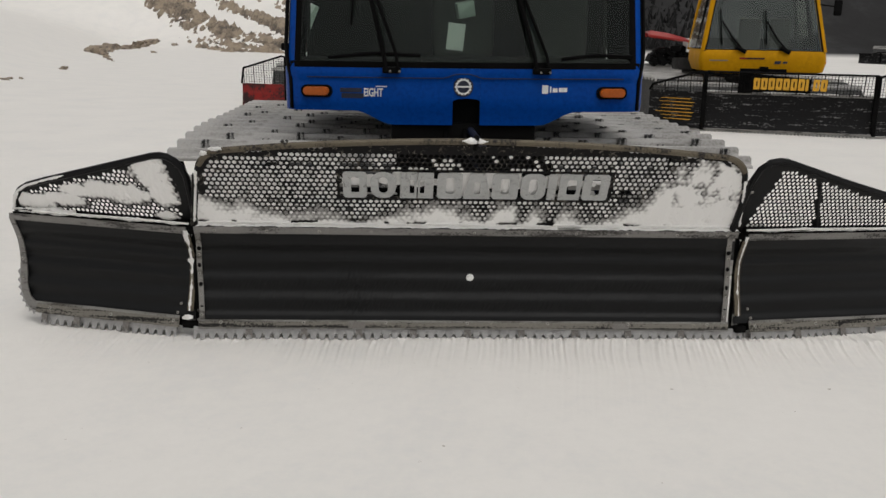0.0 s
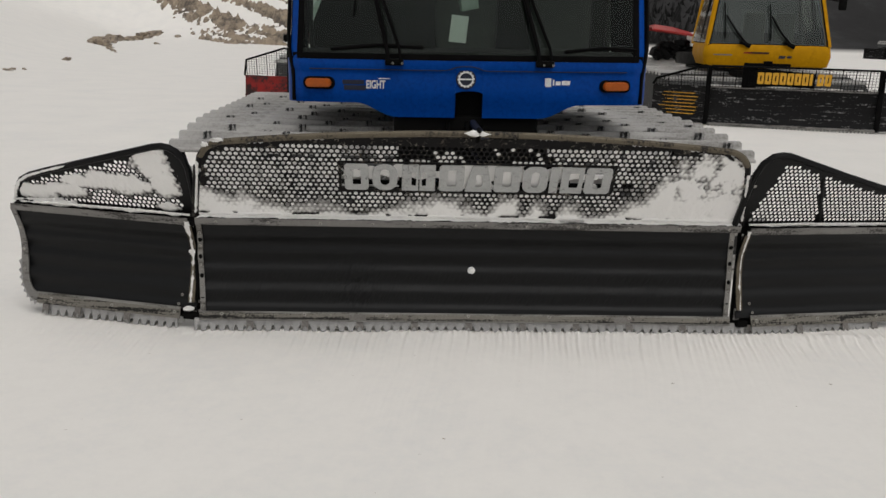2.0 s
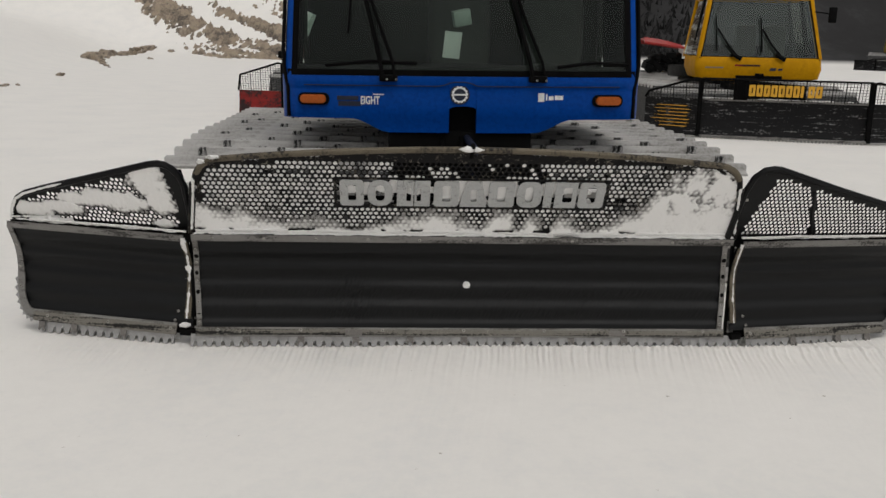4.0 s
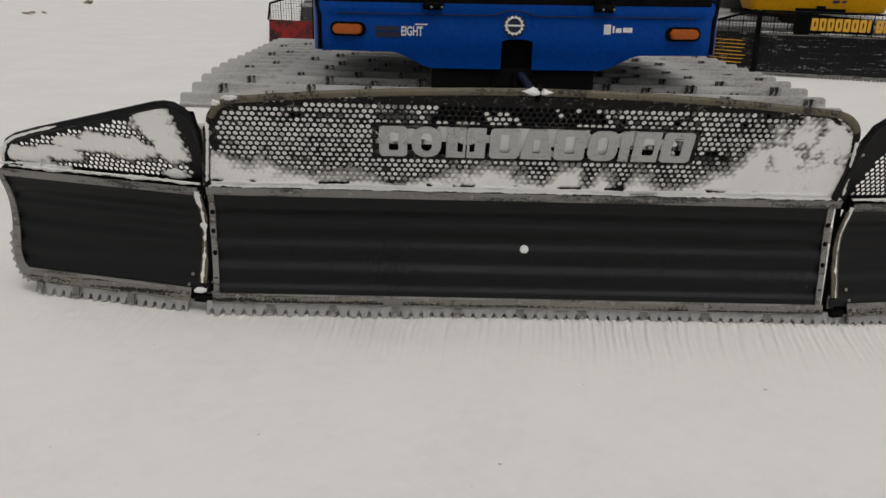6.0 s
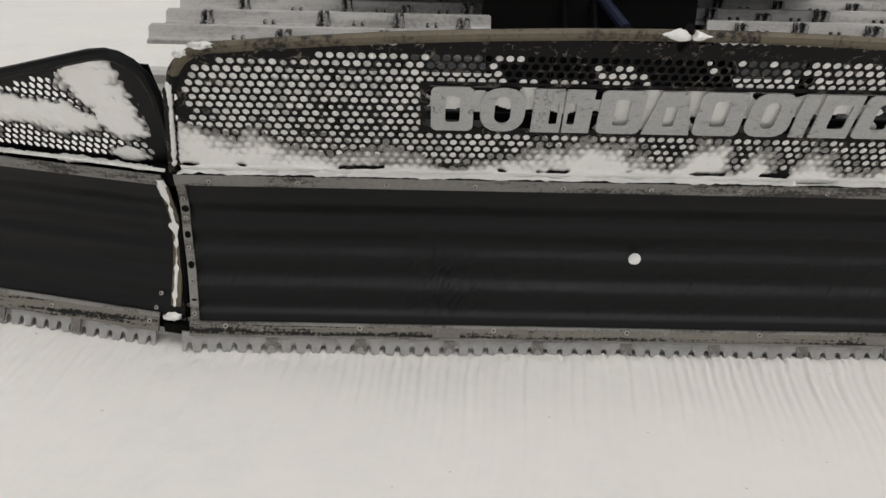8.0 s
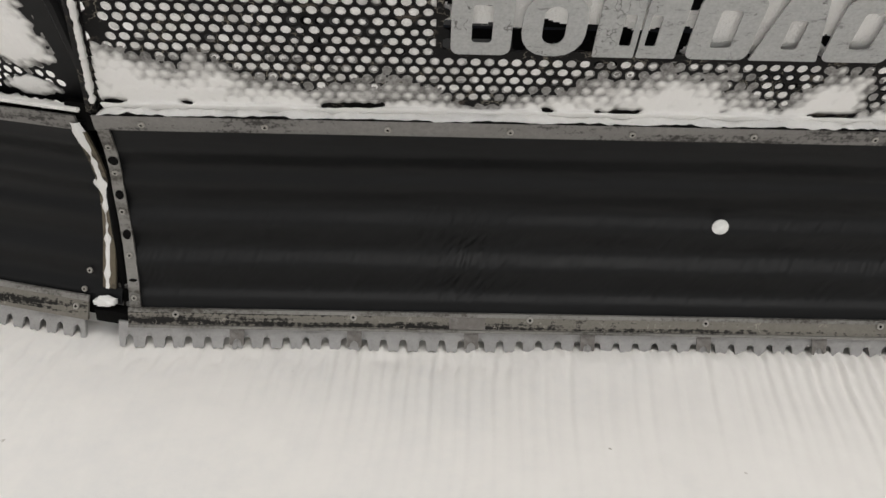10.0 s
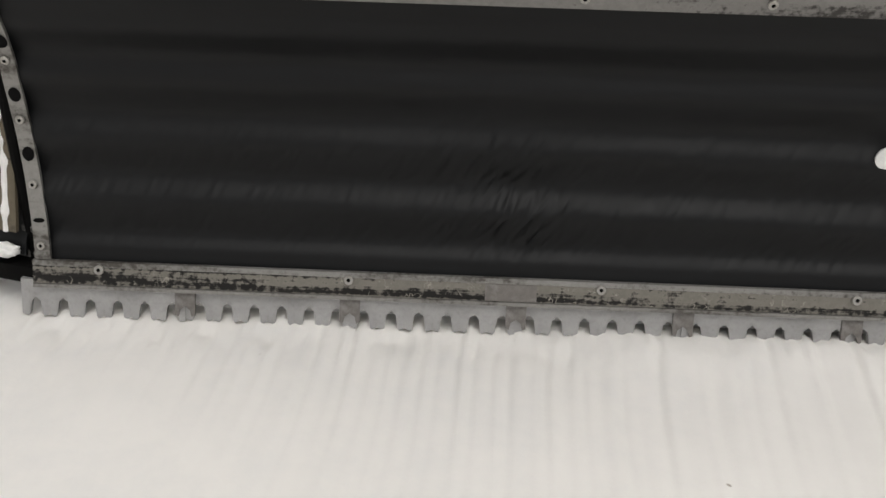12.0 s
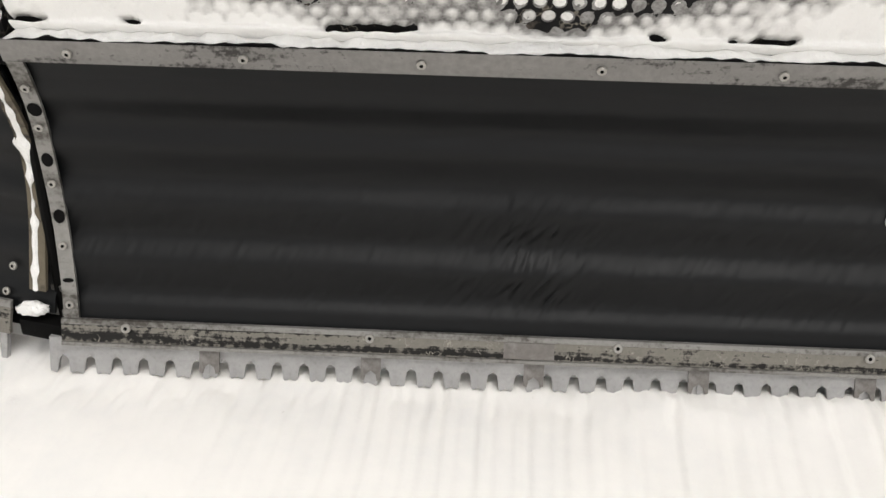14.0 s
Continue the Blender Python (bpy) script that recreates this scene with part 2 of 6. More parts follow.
def part(name, bm, material, parent, label="", m=Matrix(), smooth=True):
    ob = under(new(name, mesh_of(name, bm, material, smooth)), parent, m)
    return tagged(ob, label)


def same_mesh(name, me, parent, m, label=""):
    return tagged(under(new(name, me), parent, m), label)


def box(bm, x0, x1, y0, y1, z0, z1, bevel=0.0, m=None):
    vs = [bm.verts.new((x, y, z)) for x in (x0, x1) for y in (y0, y1) for z in (z0, z1)]
    fs = [bm.faces.new([vs[i] for i in q]) for q in ((0, 1, 3, 2), (4, 6, 7, 5), (0, 4, 5, 1), (2, 3, 7, 6), (0, 2, 6, 4), (1, 5, 7, 3))]
    if bevel:
        es = list({e for f in fs for e in f.edges})
        out = bmesh.ops.bevel(bm, geom=es, offset=bevel, segments=2, profile=0.5, affect="EDGES")
        vs = list({v for f in out["faces"] for v in f.verts} | {v for v in vs if v.is_valid})
    if m:
        bmesh.ops.transform(bm, matrix=m, verts=[v for v in vs if v.is_valid])
    return bm


def prism(bm, outline, depth, place):
    """Extrude a flat outline of (a, b) by depth; place(a, b, d) gives the point."""
    lo = [bm.verts.new(place(a, b, 0)) for a, b in outline]
    hi = [bm.verts.new(place(a, b, depth)) for a, b in outline]
    bm.faces.new(lo)
    bm.faces.new(hi[::-1])
    k = len(outline)
    for i in range(k):
        j = (i + 1) % k
        bm.faces.new((lo[j], lo[i], hi[i], hi[j]))
    return bm


def grid(bm, rows, thick=None):
    """A sheet through rows of points; thick: an offset vector for the back."""
    f = [[bm.verts.new(p) for p in r] for r in rows]
    nr, nc = len(f), len(f[0])
    for i in range(nr - 1):
        for j in range(nc - 1):
            bm.faces.new((f[i][j], f[i][j + 1], f[i + 1][j + 1], f[i + 1][j]))
    if thick is not None:
        t = Vector(thick)
        g = [[bm.verts.new(v.co + t) for v in r] for r in f]
        for i in range(nr - 1):
            for j in range(nc - 1):
                bm.faces.new((g[i][j + 1], g[i][j], g[i + 1][j], g[i + 1][j + 1]))
        ring = [(0, j) for j in range(nc)] + [(i, nc - 1) for i in range(1, nr)] + [(nr - 1, j) for j in range(nc - 2, -1, -1)] + [(i, 0) for i in range(nr - 2, 0, -1)]
        for (a, b), (c, d) in zip(ring, ring[1:] + ring[:1]):
            bm.faces.new((f[c][d], f[a][b], g[a][b], g[c][d]))
    return bm


def sweep(bm, pts, rx, ry=None, n=8, up=(0, 0, 1), closed=False):
    """A bar of elliptic section along points."""
    pts = [Vector(p) for p in pts]
    ry = ry or rx
    rings = []
    for i, p in enumerate(pts):
        a, b = pts[max(i - 1, 0)], pts[min(i + 1, len(pts) - 1)]
        d = (b - a).normalized()
        s = d.cross(Vector(up))
        s = s.normalized() if s.length > 1e-4 else Vector((1, 0, 0))
        w = s.cross(d).normalized()
        rings.append([bm.verts.new(p + s * (rx * math.cos(2 * math.pi * k / n + math.pi / n)) + w * (ry * math.sin(2 * math.pi * k / n + math.pi / n))) for k in range(n)])
    for r, q in zip(rings, rings[1:]):
        for k in range(n):
            bm.faces.new((r[k], r[(k + 1) % n], q[(k + 1) % n], q[k]))
    bm.faces.new(rings[0][::-1])
    bm.faces.new(rings[-1])
    return bm


def disc_mesh(name, material, r, h, n=12, hole=0.0, dome=0.0):
    """A bolt head or button, its axis along -y."""
    bm = bmesh.new()
    prof = [(r, 0), (r, -h * 0.7), (r * 0.86, -h)] + ([(hole * 1.05, -h - dome), (hole, -h * 0.35)] if hole else [(r * 0.4, -h - dome)])
    rings = [[bm.verts.new((q * math.cos(2 * math.pi * k / n), y, q * math.sin(2 * math.pi * k / n))) for k in range(n)] for q, y in prof]
    for a, b in zip(rings, rings[1:]):
        for k in range(n):
            bm.faces.new((a[k], a[(k + 1) % n], b[(k + 1) % n], b[k]))
    bm.faces.new(rings[-1])
    if hole:
        for f in bm.faces:
            f.material_index = 1 if all(math.hypot(v.co.x, v.co.z) < hole * 1.2 for v in f.verts) else 0
    me = mesh_of(name, bm, material)
    me.materials.append(FRAMEBLACK)
    return me


def fbm(x, y, z=0.0, octaves=4):
    return noise.fractal(Vector((x, y, z)), 1.0, 2.0, octaves)


def smooth01(v, a, b):
    t = min(1.0, max(0.0, (v - a) / (b - a)))
    return t * t * (3 - 2 * t)


# ---- terrain: one sheet of snow, flat by the machines, rising to slopes far off ----
def hill(x, y):
    """The large forms of the land: a bank, a rocky slope, a gentle rise and a wooded mountain."""
    bank = max(0.0, -(x + 12.0) - 0.2 * (y - 27)) if y > -40 else max(0.0, -(x + 24))
    h = 0.24 * bank * smooth01(bank, -2, 9)
    h = min(h, 26 + 0.02 * bank)
    crag = max(0.0, y - 80 + 0.25 * x)
    h += 0.42 * crag * smooth01(crag, 0, 18) * (1 - smooth01(x, -6, 22))
    rise = max(0.0, y - 22) * smooth01(x, 4, 14)
    h += 0.036 * min(rise, 23)
    far = max(0.0, y - 51 - 0.1 * x) * smooth01(x, -4, 20)
    h += 0.5 * min(far, 420) * smooth01(far, 0, 30)
    return h


def land(x, y):
    d = math.hypot(x, y)
    return hill(x, y) + 0.02 * smooth01(d, 4, 12) * noise.noise((x * 0.35, y * 0.35, 0)) + 0.10 * smooth01(d, 15, 60) * noise.noise((x * 0.08, y * 0.08, 3)) + (0.7 * noise.noise((x * 0.05, y * 0.05, 7)) + 0.3 * noise.noise((x * 0.17, y * 0.17, 5))) * smooth01(d, 75, 130)


def axis(fine0, fine1, step, lo, hi, grow):
    mid = list(np.arange(fine0, fine1 + step / 2, step))
    a, d = fine1, step
    right = []
    while a < hi:
        d *= grow
        a += d
        right.append(a)
    a, d = fine0, step
    left = []
    while a > lo:
        d *= grow
        a -= d
        left.append(a)
    return left[::-1] + mid + right


def build_ground():
    xs = axis(-2.9, 2.9, 0.0062, -900, 900, 1.13)
    ys = axis(-2.6, 0.35, 0.02, -700, 1400, 1.09)
    xs = sorted(set(xs) | set(np.arange(-48, 0, 1.1)))
    ys = sorted(set(ys) | set(np.arange(74, 134, 1.0)))
    X, Y = np.meshgrid(np.array(xs), np.array(ys))
    Z = np.zeros_like(X)
    for i, y in enumerate(ys):
        for j, x in enumerate(xs):
            near = abs(x) < 3.5 and -3.2 < y < 0.6
            if near:
                continue
            Z[i, j] = land(x, y)
    # combed ridges left by the machine, about one tooth apart, fading away from the blade
    wob = 0.012 * np.sin(Y * 1.7 + X * 0.9) + 0.006 * np.sin(Y * 4.1 + 1.3) + 0.004 * np.sin(Y * 9.0 + X * 5.0)
    lean = X - (0.05 + 0.085 * np.clip(X + 1.3, 0, 2.2)) * (Y + 0.1) + wob
    drift = 0.15 * np.sin(X * 3.1 + 0.4) + 0.1 * np.sin(X * 7.7)
    comb = 0.45 * np.sin(2 * np.pi * (lean / 0.0543 + 0.4 * drift)) + 0.9 * np.sin(2 * np.pi * (lean / 0.0345 + 0.6 * drift)) * (0.65 + 0.35 * np.sin(X * 5.3 + Y * 2.0)) + 0.2 * np.sin(2 * np.pi * lean / 0.0235 + 1.0 + np.sin(Y * 3.0)) + 0.15 * np.sin(2 * np.pi * lean / 0.117 + 2.0)
    patch = 0.5 + 0.5 * np.sin(X * 2.3 + 0.7 * np.sin(Y * 2.1)) * np.sin(Y * 2.6 + X * 1.6 + 1.0)
    amp = (0.0001 + 0.0034 * np.exp(-((Y + 0.1) / 0.32) ** 2) + 0.00025 * np.exp(-((Y + 0.1) / 1.0) ** 2)) * (0.25 + 0.75 * patch) * (1 + 0.7 * np.clip((X + 0.6) / 0.4, 0, 1))
    fade = np.clip((3.0 - np.abs(X)) / 0.7, 0, 1) * np.clip((Y + 3.1) / 1.2, 0, 1) * np.clip((0.5 - Y) / 0.4, 0, 1)
    Z += comb * amp * fade
    # crumbs heaped along the cutting edge
    for i, y in enumerate(ys):
        if -0.9 < y < 0.5:
            for j, x in enumerate(xs):
                if abs(x) < 2.95:
                    e = math.exp(-((y + 0.07) / 0.07) ** 2) * (1 - smooth01(abs(x), 2.5, 2.95))
                    Z[i, j] += 0.003 * math.exp(-((y + 0.035) / 0.028) ** 2) * (1 - smooth01(abs(x), 2.5, 2.95)) * (1 + 0.7 * noise.noise((x * 21, y * 20, 12)))
                    Z[i, j] += e * (-0.003 + 0.020 * smooth01(x, -0.62, -0.30) + 0.006 * noise.noise((x * 9, y * 9, 1)) + 0.009 * noise.noise((x * 27, y * 24, 2)) + 0.007 * noise.noise((x * 60, y * 40, 7)))
                    k = smooth01(y, -0.9, -0.4) * (1 - smooth01(y, 0.2, 0.5)) * (1 - smooth01(abs(x), 2.4, 2.95))
                    Z[i, j] += k * (0.002 * noise.noise((x * 5, y * 5, 4)) + 0.0018 * noise.noise((x * 13, y * 9, 6)) + 0.0012 * noise.noise((x * 22, y * 22, 4)))
    Z += 0.04
    nx, ny = len(xs), len(ys)
    me = bpy.data.meshes.new("ground")
    co = np.stack([X, Y, Z], -1).reshape(-1, 3)
    idx = np.arange(nx * ny).reshape(ny, nx)
    q = np.stack([idx[:-1, :-1], idx[:-1, 1:], idx[1:, 1:], idx[1:, :-1]], -1).reshape(-1, 4)
    me.vertices.add(len(co))
    me.vertices.foreach_set("co", co.ravel().astype(np.float32))
    me.loops.add(q.size)
    me.loops.foreach_set("vertex_index", q.ravel().astype(np.int32))
    me.polygons.add(len(q))
    me.polygons.foreach_set("loop_start", np.arange(0, q.size, 4).astype(np.int32))
    me.polygons.foreach_set("use_smooth", np.ones(len(q), bool))
    me.update(calc_edges=True)
    me.materials.append(SNOW)
    ob = new("ground", me)
    tagged(ob, "white groomed snow with fine combed ridges, rising to snowy slopes", "snow", "", "structure")


build_ground()

# ---- the blue groomer ----
groomer = thing("snow_groomer", pose(0.1, 3.2, 0), "blue snow groomer with black winged front blade, parked on snow", "snow groomer")

PZ = np.array([0.10, 0.118, 0.135, 0.152, 0.18, 0.24, 0.32, 0.40, 0.47, 0.54, 0.60, 0.65, 0.70, 0.75])
PY = np.array([-0.015, -0.011, -0.004, 0.002, 0.011, 0.025, 0.039, 0.046, 0.045, 0.034, 0.011, -0.013, -0.036, -0.053])
FZ = np.linspace(0.10, 0.75, 261)
FY = np.convolve(np.pad(np.interp(FZ, PZ, PY), 8, mode="edge"), np.ones(17) / 17, mode="valid")


def board(z):
    """How far back the hollow blade face lies at height z."""
    return float(np.interp(z, FZ, FY))


def ribs(z):
    k = smooth01(z, 0.165, 0.20) * (1 - smooth01(z, 0.60, 0.65))
    a = 2 * math.pi * (z - 0.270) / 0.119
    return board(z) - 0.0095 * k * (math.cos(a) + 0.12 * math.sin(2 * a))


def screen_y(z):
    return -0.02 - 0.62 * (z - 0.74)


def strip(bm, P, us, zs, y_of, proud, thick=0.008):
    """A flat steel strip on the blade face: rows along z of points at the us given for each z."""
    rows = [[P(u, y_of(z) - proud, z) for u in us(z)] for z in zs]
    d = P(0, thick, 0) - P(0, 0, 0)
    return grid(bm, rows, d)


bolt_big = disc_mesh("bolt", BOLT, 0.0096, 0.005, 14, 0.0036)
bolt_small = disc_mesh("screw", BOLT, 0.0085, 0.005, 12, 0.0032)


def P_centre(u, yd, z):
    return Vector((u, yd, z))


def bolt_row(me, name, parent, P, spots, proud, turn=0.0):
    for u, z in spots:
        slope = (board(z + 0.01) - board(z - 0.01)) / 0.02
        tilt = Matrix.Rotation(math.atan(slope) * -1, 4, "X")
        same_mesh(name, me, parent, Matrix.Translation(P(u, board(z) - proud, z)) @ Matrix.Rotation(turn, 4, "Z") @ tilt @ Matrix.Rotation(random.uniform(0, 6), 4, "Y"))


def tooth_plate_mesh(name, count, pitch):
    """A serrated cutting plate with rounded notches, hanging from z = 0 along x."""
    bm = bmesh.new()
    line = []
    for i in range(count):
        x0 = i * pitch
        line += [(x0, -0.068), (x0 + 0.012, -0.072), (x0 + 0.0158, -0.067)]
        for k in range(5):
            a = math.pi * (1 - k / 4)
            line.append((x0 + 0.028 + 0.0122 * math.cos(a), -0.061 + 0.026 * math.sin(a)))
        line += [(x0 + 0.0402, -0.067), (x0 + 0.044, -0.072)]
    line += [(count * pitch, -0.070)]
    cols = [[(x, 0.0), (x, z)] for x, z in line]
    rows = [[Vector((c[0][0], 0, 0)) for c in cols], [Vector((c[1][0], 0.004 + 0.34 * c[1][1], c[1][1])) for c in cols]]
    grid(bm, rows, (0, 0.012, 0))
    return mesh_of(name, bm, TOOTH)


PITCH = 0.0543
plate_mesh = tooth_plate_mesh("tooth_plate", 6, PITCH)
plate_short = tooth_plate_mesh("tooth_plate", 4, PITCH)


def splice_mesh():
    bm = bmesh.new()
    prism(bm, [(-0.020, 0.0), (-0.020, -0.054), (-0.013, -0.057), (-0.010, -0.044), (0.0, -0.037), (0.010, -0.044), (0.013, -0.057), (0.020, -0.054), (0.020, 0.0)], 0.006, lambda a, b, d: Vector((a, d + 0.34 * b, b)))
    return mesh_of("splice", bm, DARKSTEEL)


splice = splice_mesh()


def hex_screen(name, P, inside, holed, y_of, u0, u1, z0, z1, material, parent, label, pitch=0.0315, r=0.0122, tz=0.95):
    """A perforated sheet of hexagonal cells, each with a round hole where holed(u, z); returns the holes' places."""
    verts, faces, holes = [], [], []
    dz = pitch * 0.866 * tz
    n = 12
    rows = int((z1 - z0) / dz) + 1
    hexa = [(math.cos(math.pi / 6 + k * math.pi / 6), math.sin(math.pi / 6 + k * math.pi / 6)) for k in range(n)]
    R = pitch / math.sqrt(3)
    rim = []
    for k in range(n):
        a = math.pi / 6 + k * math.pi / 6
        w = R if k % 2 == 0 else R * math.cos(math.pi / 6)
        rim.append((w * math.cos(a), w * math.sin(a)))
    back = P(0, 0.005, 0) - P(0, 0, 0)
    for i in range(rows):
        z = z0 + i * dz
        cols = int((u1 - u0) / pitch) + 1
        for j in range(cols):
            u = u0 + j * pitch + (pitch / 2 if i % 2 else 0)
            if not inside(u, z):
                continue
            def at(a, b):
                zz = z + b * tz
                return P(u + a, y_of(zz), zz)
            k0 = len(verts)
            outer = [at(a, b) for a, b in rim]
            if holed(u, z):
                holes.append((u, z))
                inner = [at(r * c, r * s) for c, s in hexa]
                verts += outer + inner + [v + back for v in inner]
                for k in range(n):
                    q = (k + 1) % n
                    faces.append((k0 + k, k0 + q, k0 + n + q, k0 + n + k))
                    faces.append((k0 + n + k, k0 + n + q, k0 + 2 * n + q, k0 + 2 * n + k))
            else:
                verts += outer
                faces.append(tuple(range(k0, k0 + n)))
    me = bpy.data.meshes.new(name)
    me.from_pydata([tuple(v) for v in verts], [], faces)
    me.materials.append(material)
    ob = under(new(name, me), parent)
    tagged(ob, label)
    return holes


def plug_mesh(name, spots, label, parent=None):
    """Snow pressed into the holes: low domes, one joined mesh."""
    verts, faces = [], []
    n = 9
    for c, axis_u, axis_v, axis_n, r, sink in spots:
        k0 = len(verts)
        for k in range(n):
            a = 2 * math.pi * k / n
            verts.append(c + axis_n * sink + axis_u * (r * math.cos(a)) + axis_v * (r * math.sin(a)))
        for k in range(n):
            a = 2 * math.pi * k / n
            verts.append(c + axis_n * (sink + 0.003) + axis_u * (0.6 * r * math.cos(a)) + axis_v * (0.6 * r * math.sin(a)))
        for k in range(n):
            q = (k + 1) % n
            faces.append((k0 + k, k0 + q, k0 + n + q, k0 + n + k))
        faces.append(tuple(range(k0 + n, k0 + 2 * n)))
    me = bpy.data.meshes.new(name)
    me.from_pydata([tuple(v) for v in verts], [], faces)
    me.materials.append(PLUG)
    for p in me.polygons:
        p.use_smooth = True
    ob = new(name, me)
    return tagged(ob, label, "snow", "", "stuff")


def crust(name, P, y_of, u0, u1, z0, z1, nu, nz, depth, label, least=-0.007, material=None):
    """Snow stuck to a sheet: a lumpy skin where depth(u, z) is above nought."""
    bm = bmesh.new()
    e = 0.012
    front = P(0, -1, 0) - P(0, 0, 0)
    cells = {}
    for i in range(nz + 1):
        z = z0 + (z1 - z0) * i / nz
        for j in range(nu + 1):
            u = u0 + (u1 - u0) * j / nu
            cells[i, j] = (u, z, depth(u, z))
    made, thick = {}, []
    def vert(i, j):
        if (i, j) not in made:
            u, z, t = cells[i, j]
            k = max(-e, t)
            made[i, j] = bm.verts.new(P(u, y_of(z), z) + front * (k * 0.85) + Vector((0, 0, k * 0.5)))
            thick.append(min(1.0, max(0.0, t / 0.014 + 0.03)))
        return made[i, j]
    for i in range(nz):
        for j in range(nu):
            if max(cells[i + a, j + b][2] for a in (0, 1) for b in (0, 1)) > least:
                bm.faces.new((vert(i, j), vert(i, j + 1), vert(i + 1, j + 1), vert(i + 1, j)))
    if not bm.faces:
        bm.free()
        return None
    me = mesh_of(name, bm, material or FROST, True, 180)
    if len(me.vertices) == len(thick):
        me.attributes.new("thickness", "FLOAT", "POINT").data.foreach_set("value", thick)
    return tagged(new(name, me), label, "snow", "", "stuff")


# -- centre section of the blade --
H = 1.6


def end_x(z):
    """Half width of the centre section, which widens upwards."""
    return 1.598 + 0.04 * (z - 0.2) - 0.018 * smooth01(z, 0.45, 0.68)


def end_r(z):
    return 1.580 - 0.03 * (z - 0.2) + 0.022 * math.sin(math.pi * min(1.0, max(0.0, (z - 0.15) / 0.53)))


bm = bmesh.new()
zs = np.linspace(0.115, 0.74, 20)
grid(bm, [[Vector((x, board(z) + 0.03, z)) for x in np.linspace(-end_x(z), end_r(z), 9)] for z in zs], (0, 0.03, 0))
moldboard = part("moldboard", bm, FRAMEBLACK, groomer, "black steel blade body")
bm = bmesh.new()
zs = np.linspace(0.146, 0.70, 110)
grid(bm, [[Vector((x, ribs(z) + 0.003 * fbm(x * 2.5, z * 9) * smooth01(z, 0.17, 0.3) + (0.0046 * math.exp(-((x + 0.68) / 0.12) ** 2) + 0.0016) * (0.8 * noise.noise((x * 64 - z * 40, z * 20, 2)) + 0.7 * noise.noise((x * 130 - z * 80, z * 36, 6))) * smooth01(0.5 - z, 0, 0.12) * smooth01(z, 0.17, 0.2), z)) for x in np.linspace(-end_x(z) + 0.02, end_r(z) - 0.02, 860)] for z in zs], (0, 0.006, 0))
part("rubber_panel", bm, RUBBER, moldboard, "black ribbed rubber facing")
bm = bmesh.new()
strip(bm, P_centre, lambda z: np.linspace(-H, H - 0.008, 60), (0.1465, 0.149, 0.152, 0.156), board, 0.017)
part("bottom_strip", bm, BAR, moldboard, "grey steel flat bar")
bm = bmesh.new()
strip(bm, P_centre, lambda z: np.linspace(-H, H - 0.008, 60), (0.113, 0.118, 0.124, 0.130, 0.138, 0.146), board, 0.0155)
part("wear_band", bm, WEAR, moldboard, "grimy dark wear band")
for u in (-0.665, 0.93):
    bm = bmesh.new()
    strip(bm, P_centre, lambda z: np.linspace(u - 0.05, u + 0.05, 5), (0.114, 0.12, 0.13, 0.14, 0.145), board, 0.0168)
    part("bar_joint", bm, DARKSTEEL, moldboard, "dark welded joint of the wear band")
bm = bmesh.new()
strip(bm, P_centre, lambda z: np.linspace(-H, H - 0.008, 60), (0.105, 0.108, 0.112), board, 0.018)
part("edge_lip", bm, BAR, moldboard, "thin steel lip")
bm = bmesh.new()
box(bm, -H, H, 0.014, 0.03, 0.048, 0.11, 0)
part("packed_snow", bm, CRUST, moldboard, "snow packed behind the teeth")
bm = bmesh.new()
strip(bm, P_centre, lambda z: np.linspace(-H, H - 0.008, 60), (0.686, 0.690, 0.696, 0.702, 0.71, 0.72, 0.728), board, 0.016)
part("top_strip", bm, STEEL, moldboard, "scuffed grey steel strip")
bm = bmesh.new()
us = np.linspace(-H + 0.01, H, 520)
y0 = board(0.726) - 0.0155
hs = [max(0.0006, 0.0035 + 0.006 * noise.noise((u * 9, 3, 1)) + 0.005 * noise.noise((u * 40, 3, 2))) for u in us]
grid(bm, [[Vector((u, y0, 0.727)) for u in us], [Vector((u, y0 + 0.002, 0.727 + h)) for u, h in zip(us, hs)]], (0, 0.006, 0))
part("seal", bm, BLACK, moldboard, "ragged dark seal along the strip")
for s, end_s in ((-1, end_x), (1, end_r)):
    bm = bmesh.new()
    strip(bm, P_centre, lambda z: sorted((s * (end_s(z) - 0.001), s * (end_s(z) - 0.016), s * (end_s(z) - 0.031))), np.linspace(0.157, 0.685, 30), board, 0.013)
    part("side_strip", bm, BAR, moldboard, "grey steel end strip")
    for z in (0.232, 0.362, 0.478, 0.585):
        bm = bmesh.new()
        prism(bm, [(0.011 * math.cos(a) * (1 if z < 0.5 else 1.2), (0.014 if z > 0.3 else 0.004) * math.sin(a)) for a in np.linspace(0, 2 * math.pi, 13)[:-1]], 0.003, lambda a, b, d: Vector((s * (end_s(z) - 0.017) + a, board(z + b) - 0.0155 + d, z + b)))
        part("slot", bm, BLACK, moldboard, "dark oval slot")
    bolt_row(bolt_small, "screw", moldboard, P_centre, [(s * (end_s(z) - 0.016), z) for z in (0.183, 0.302, 0.429, 0.547, 0.632)], 0.014)
bolt_row(bolt_big, "bolt", moldboard, P_centre, [(-1.468 + 0.488 * i, 0.143) for i in range(7)], 0.018)
bolt_row(bolt_small, "screw", moldboard, P_centre, [(-1.482 + 0.3005 * i, 0.706) for i in range(11)] , 0.017)
dot = disc_mesh("white_plug", WHITE, 0.0225, 0.006, 24, 0, 0.001)
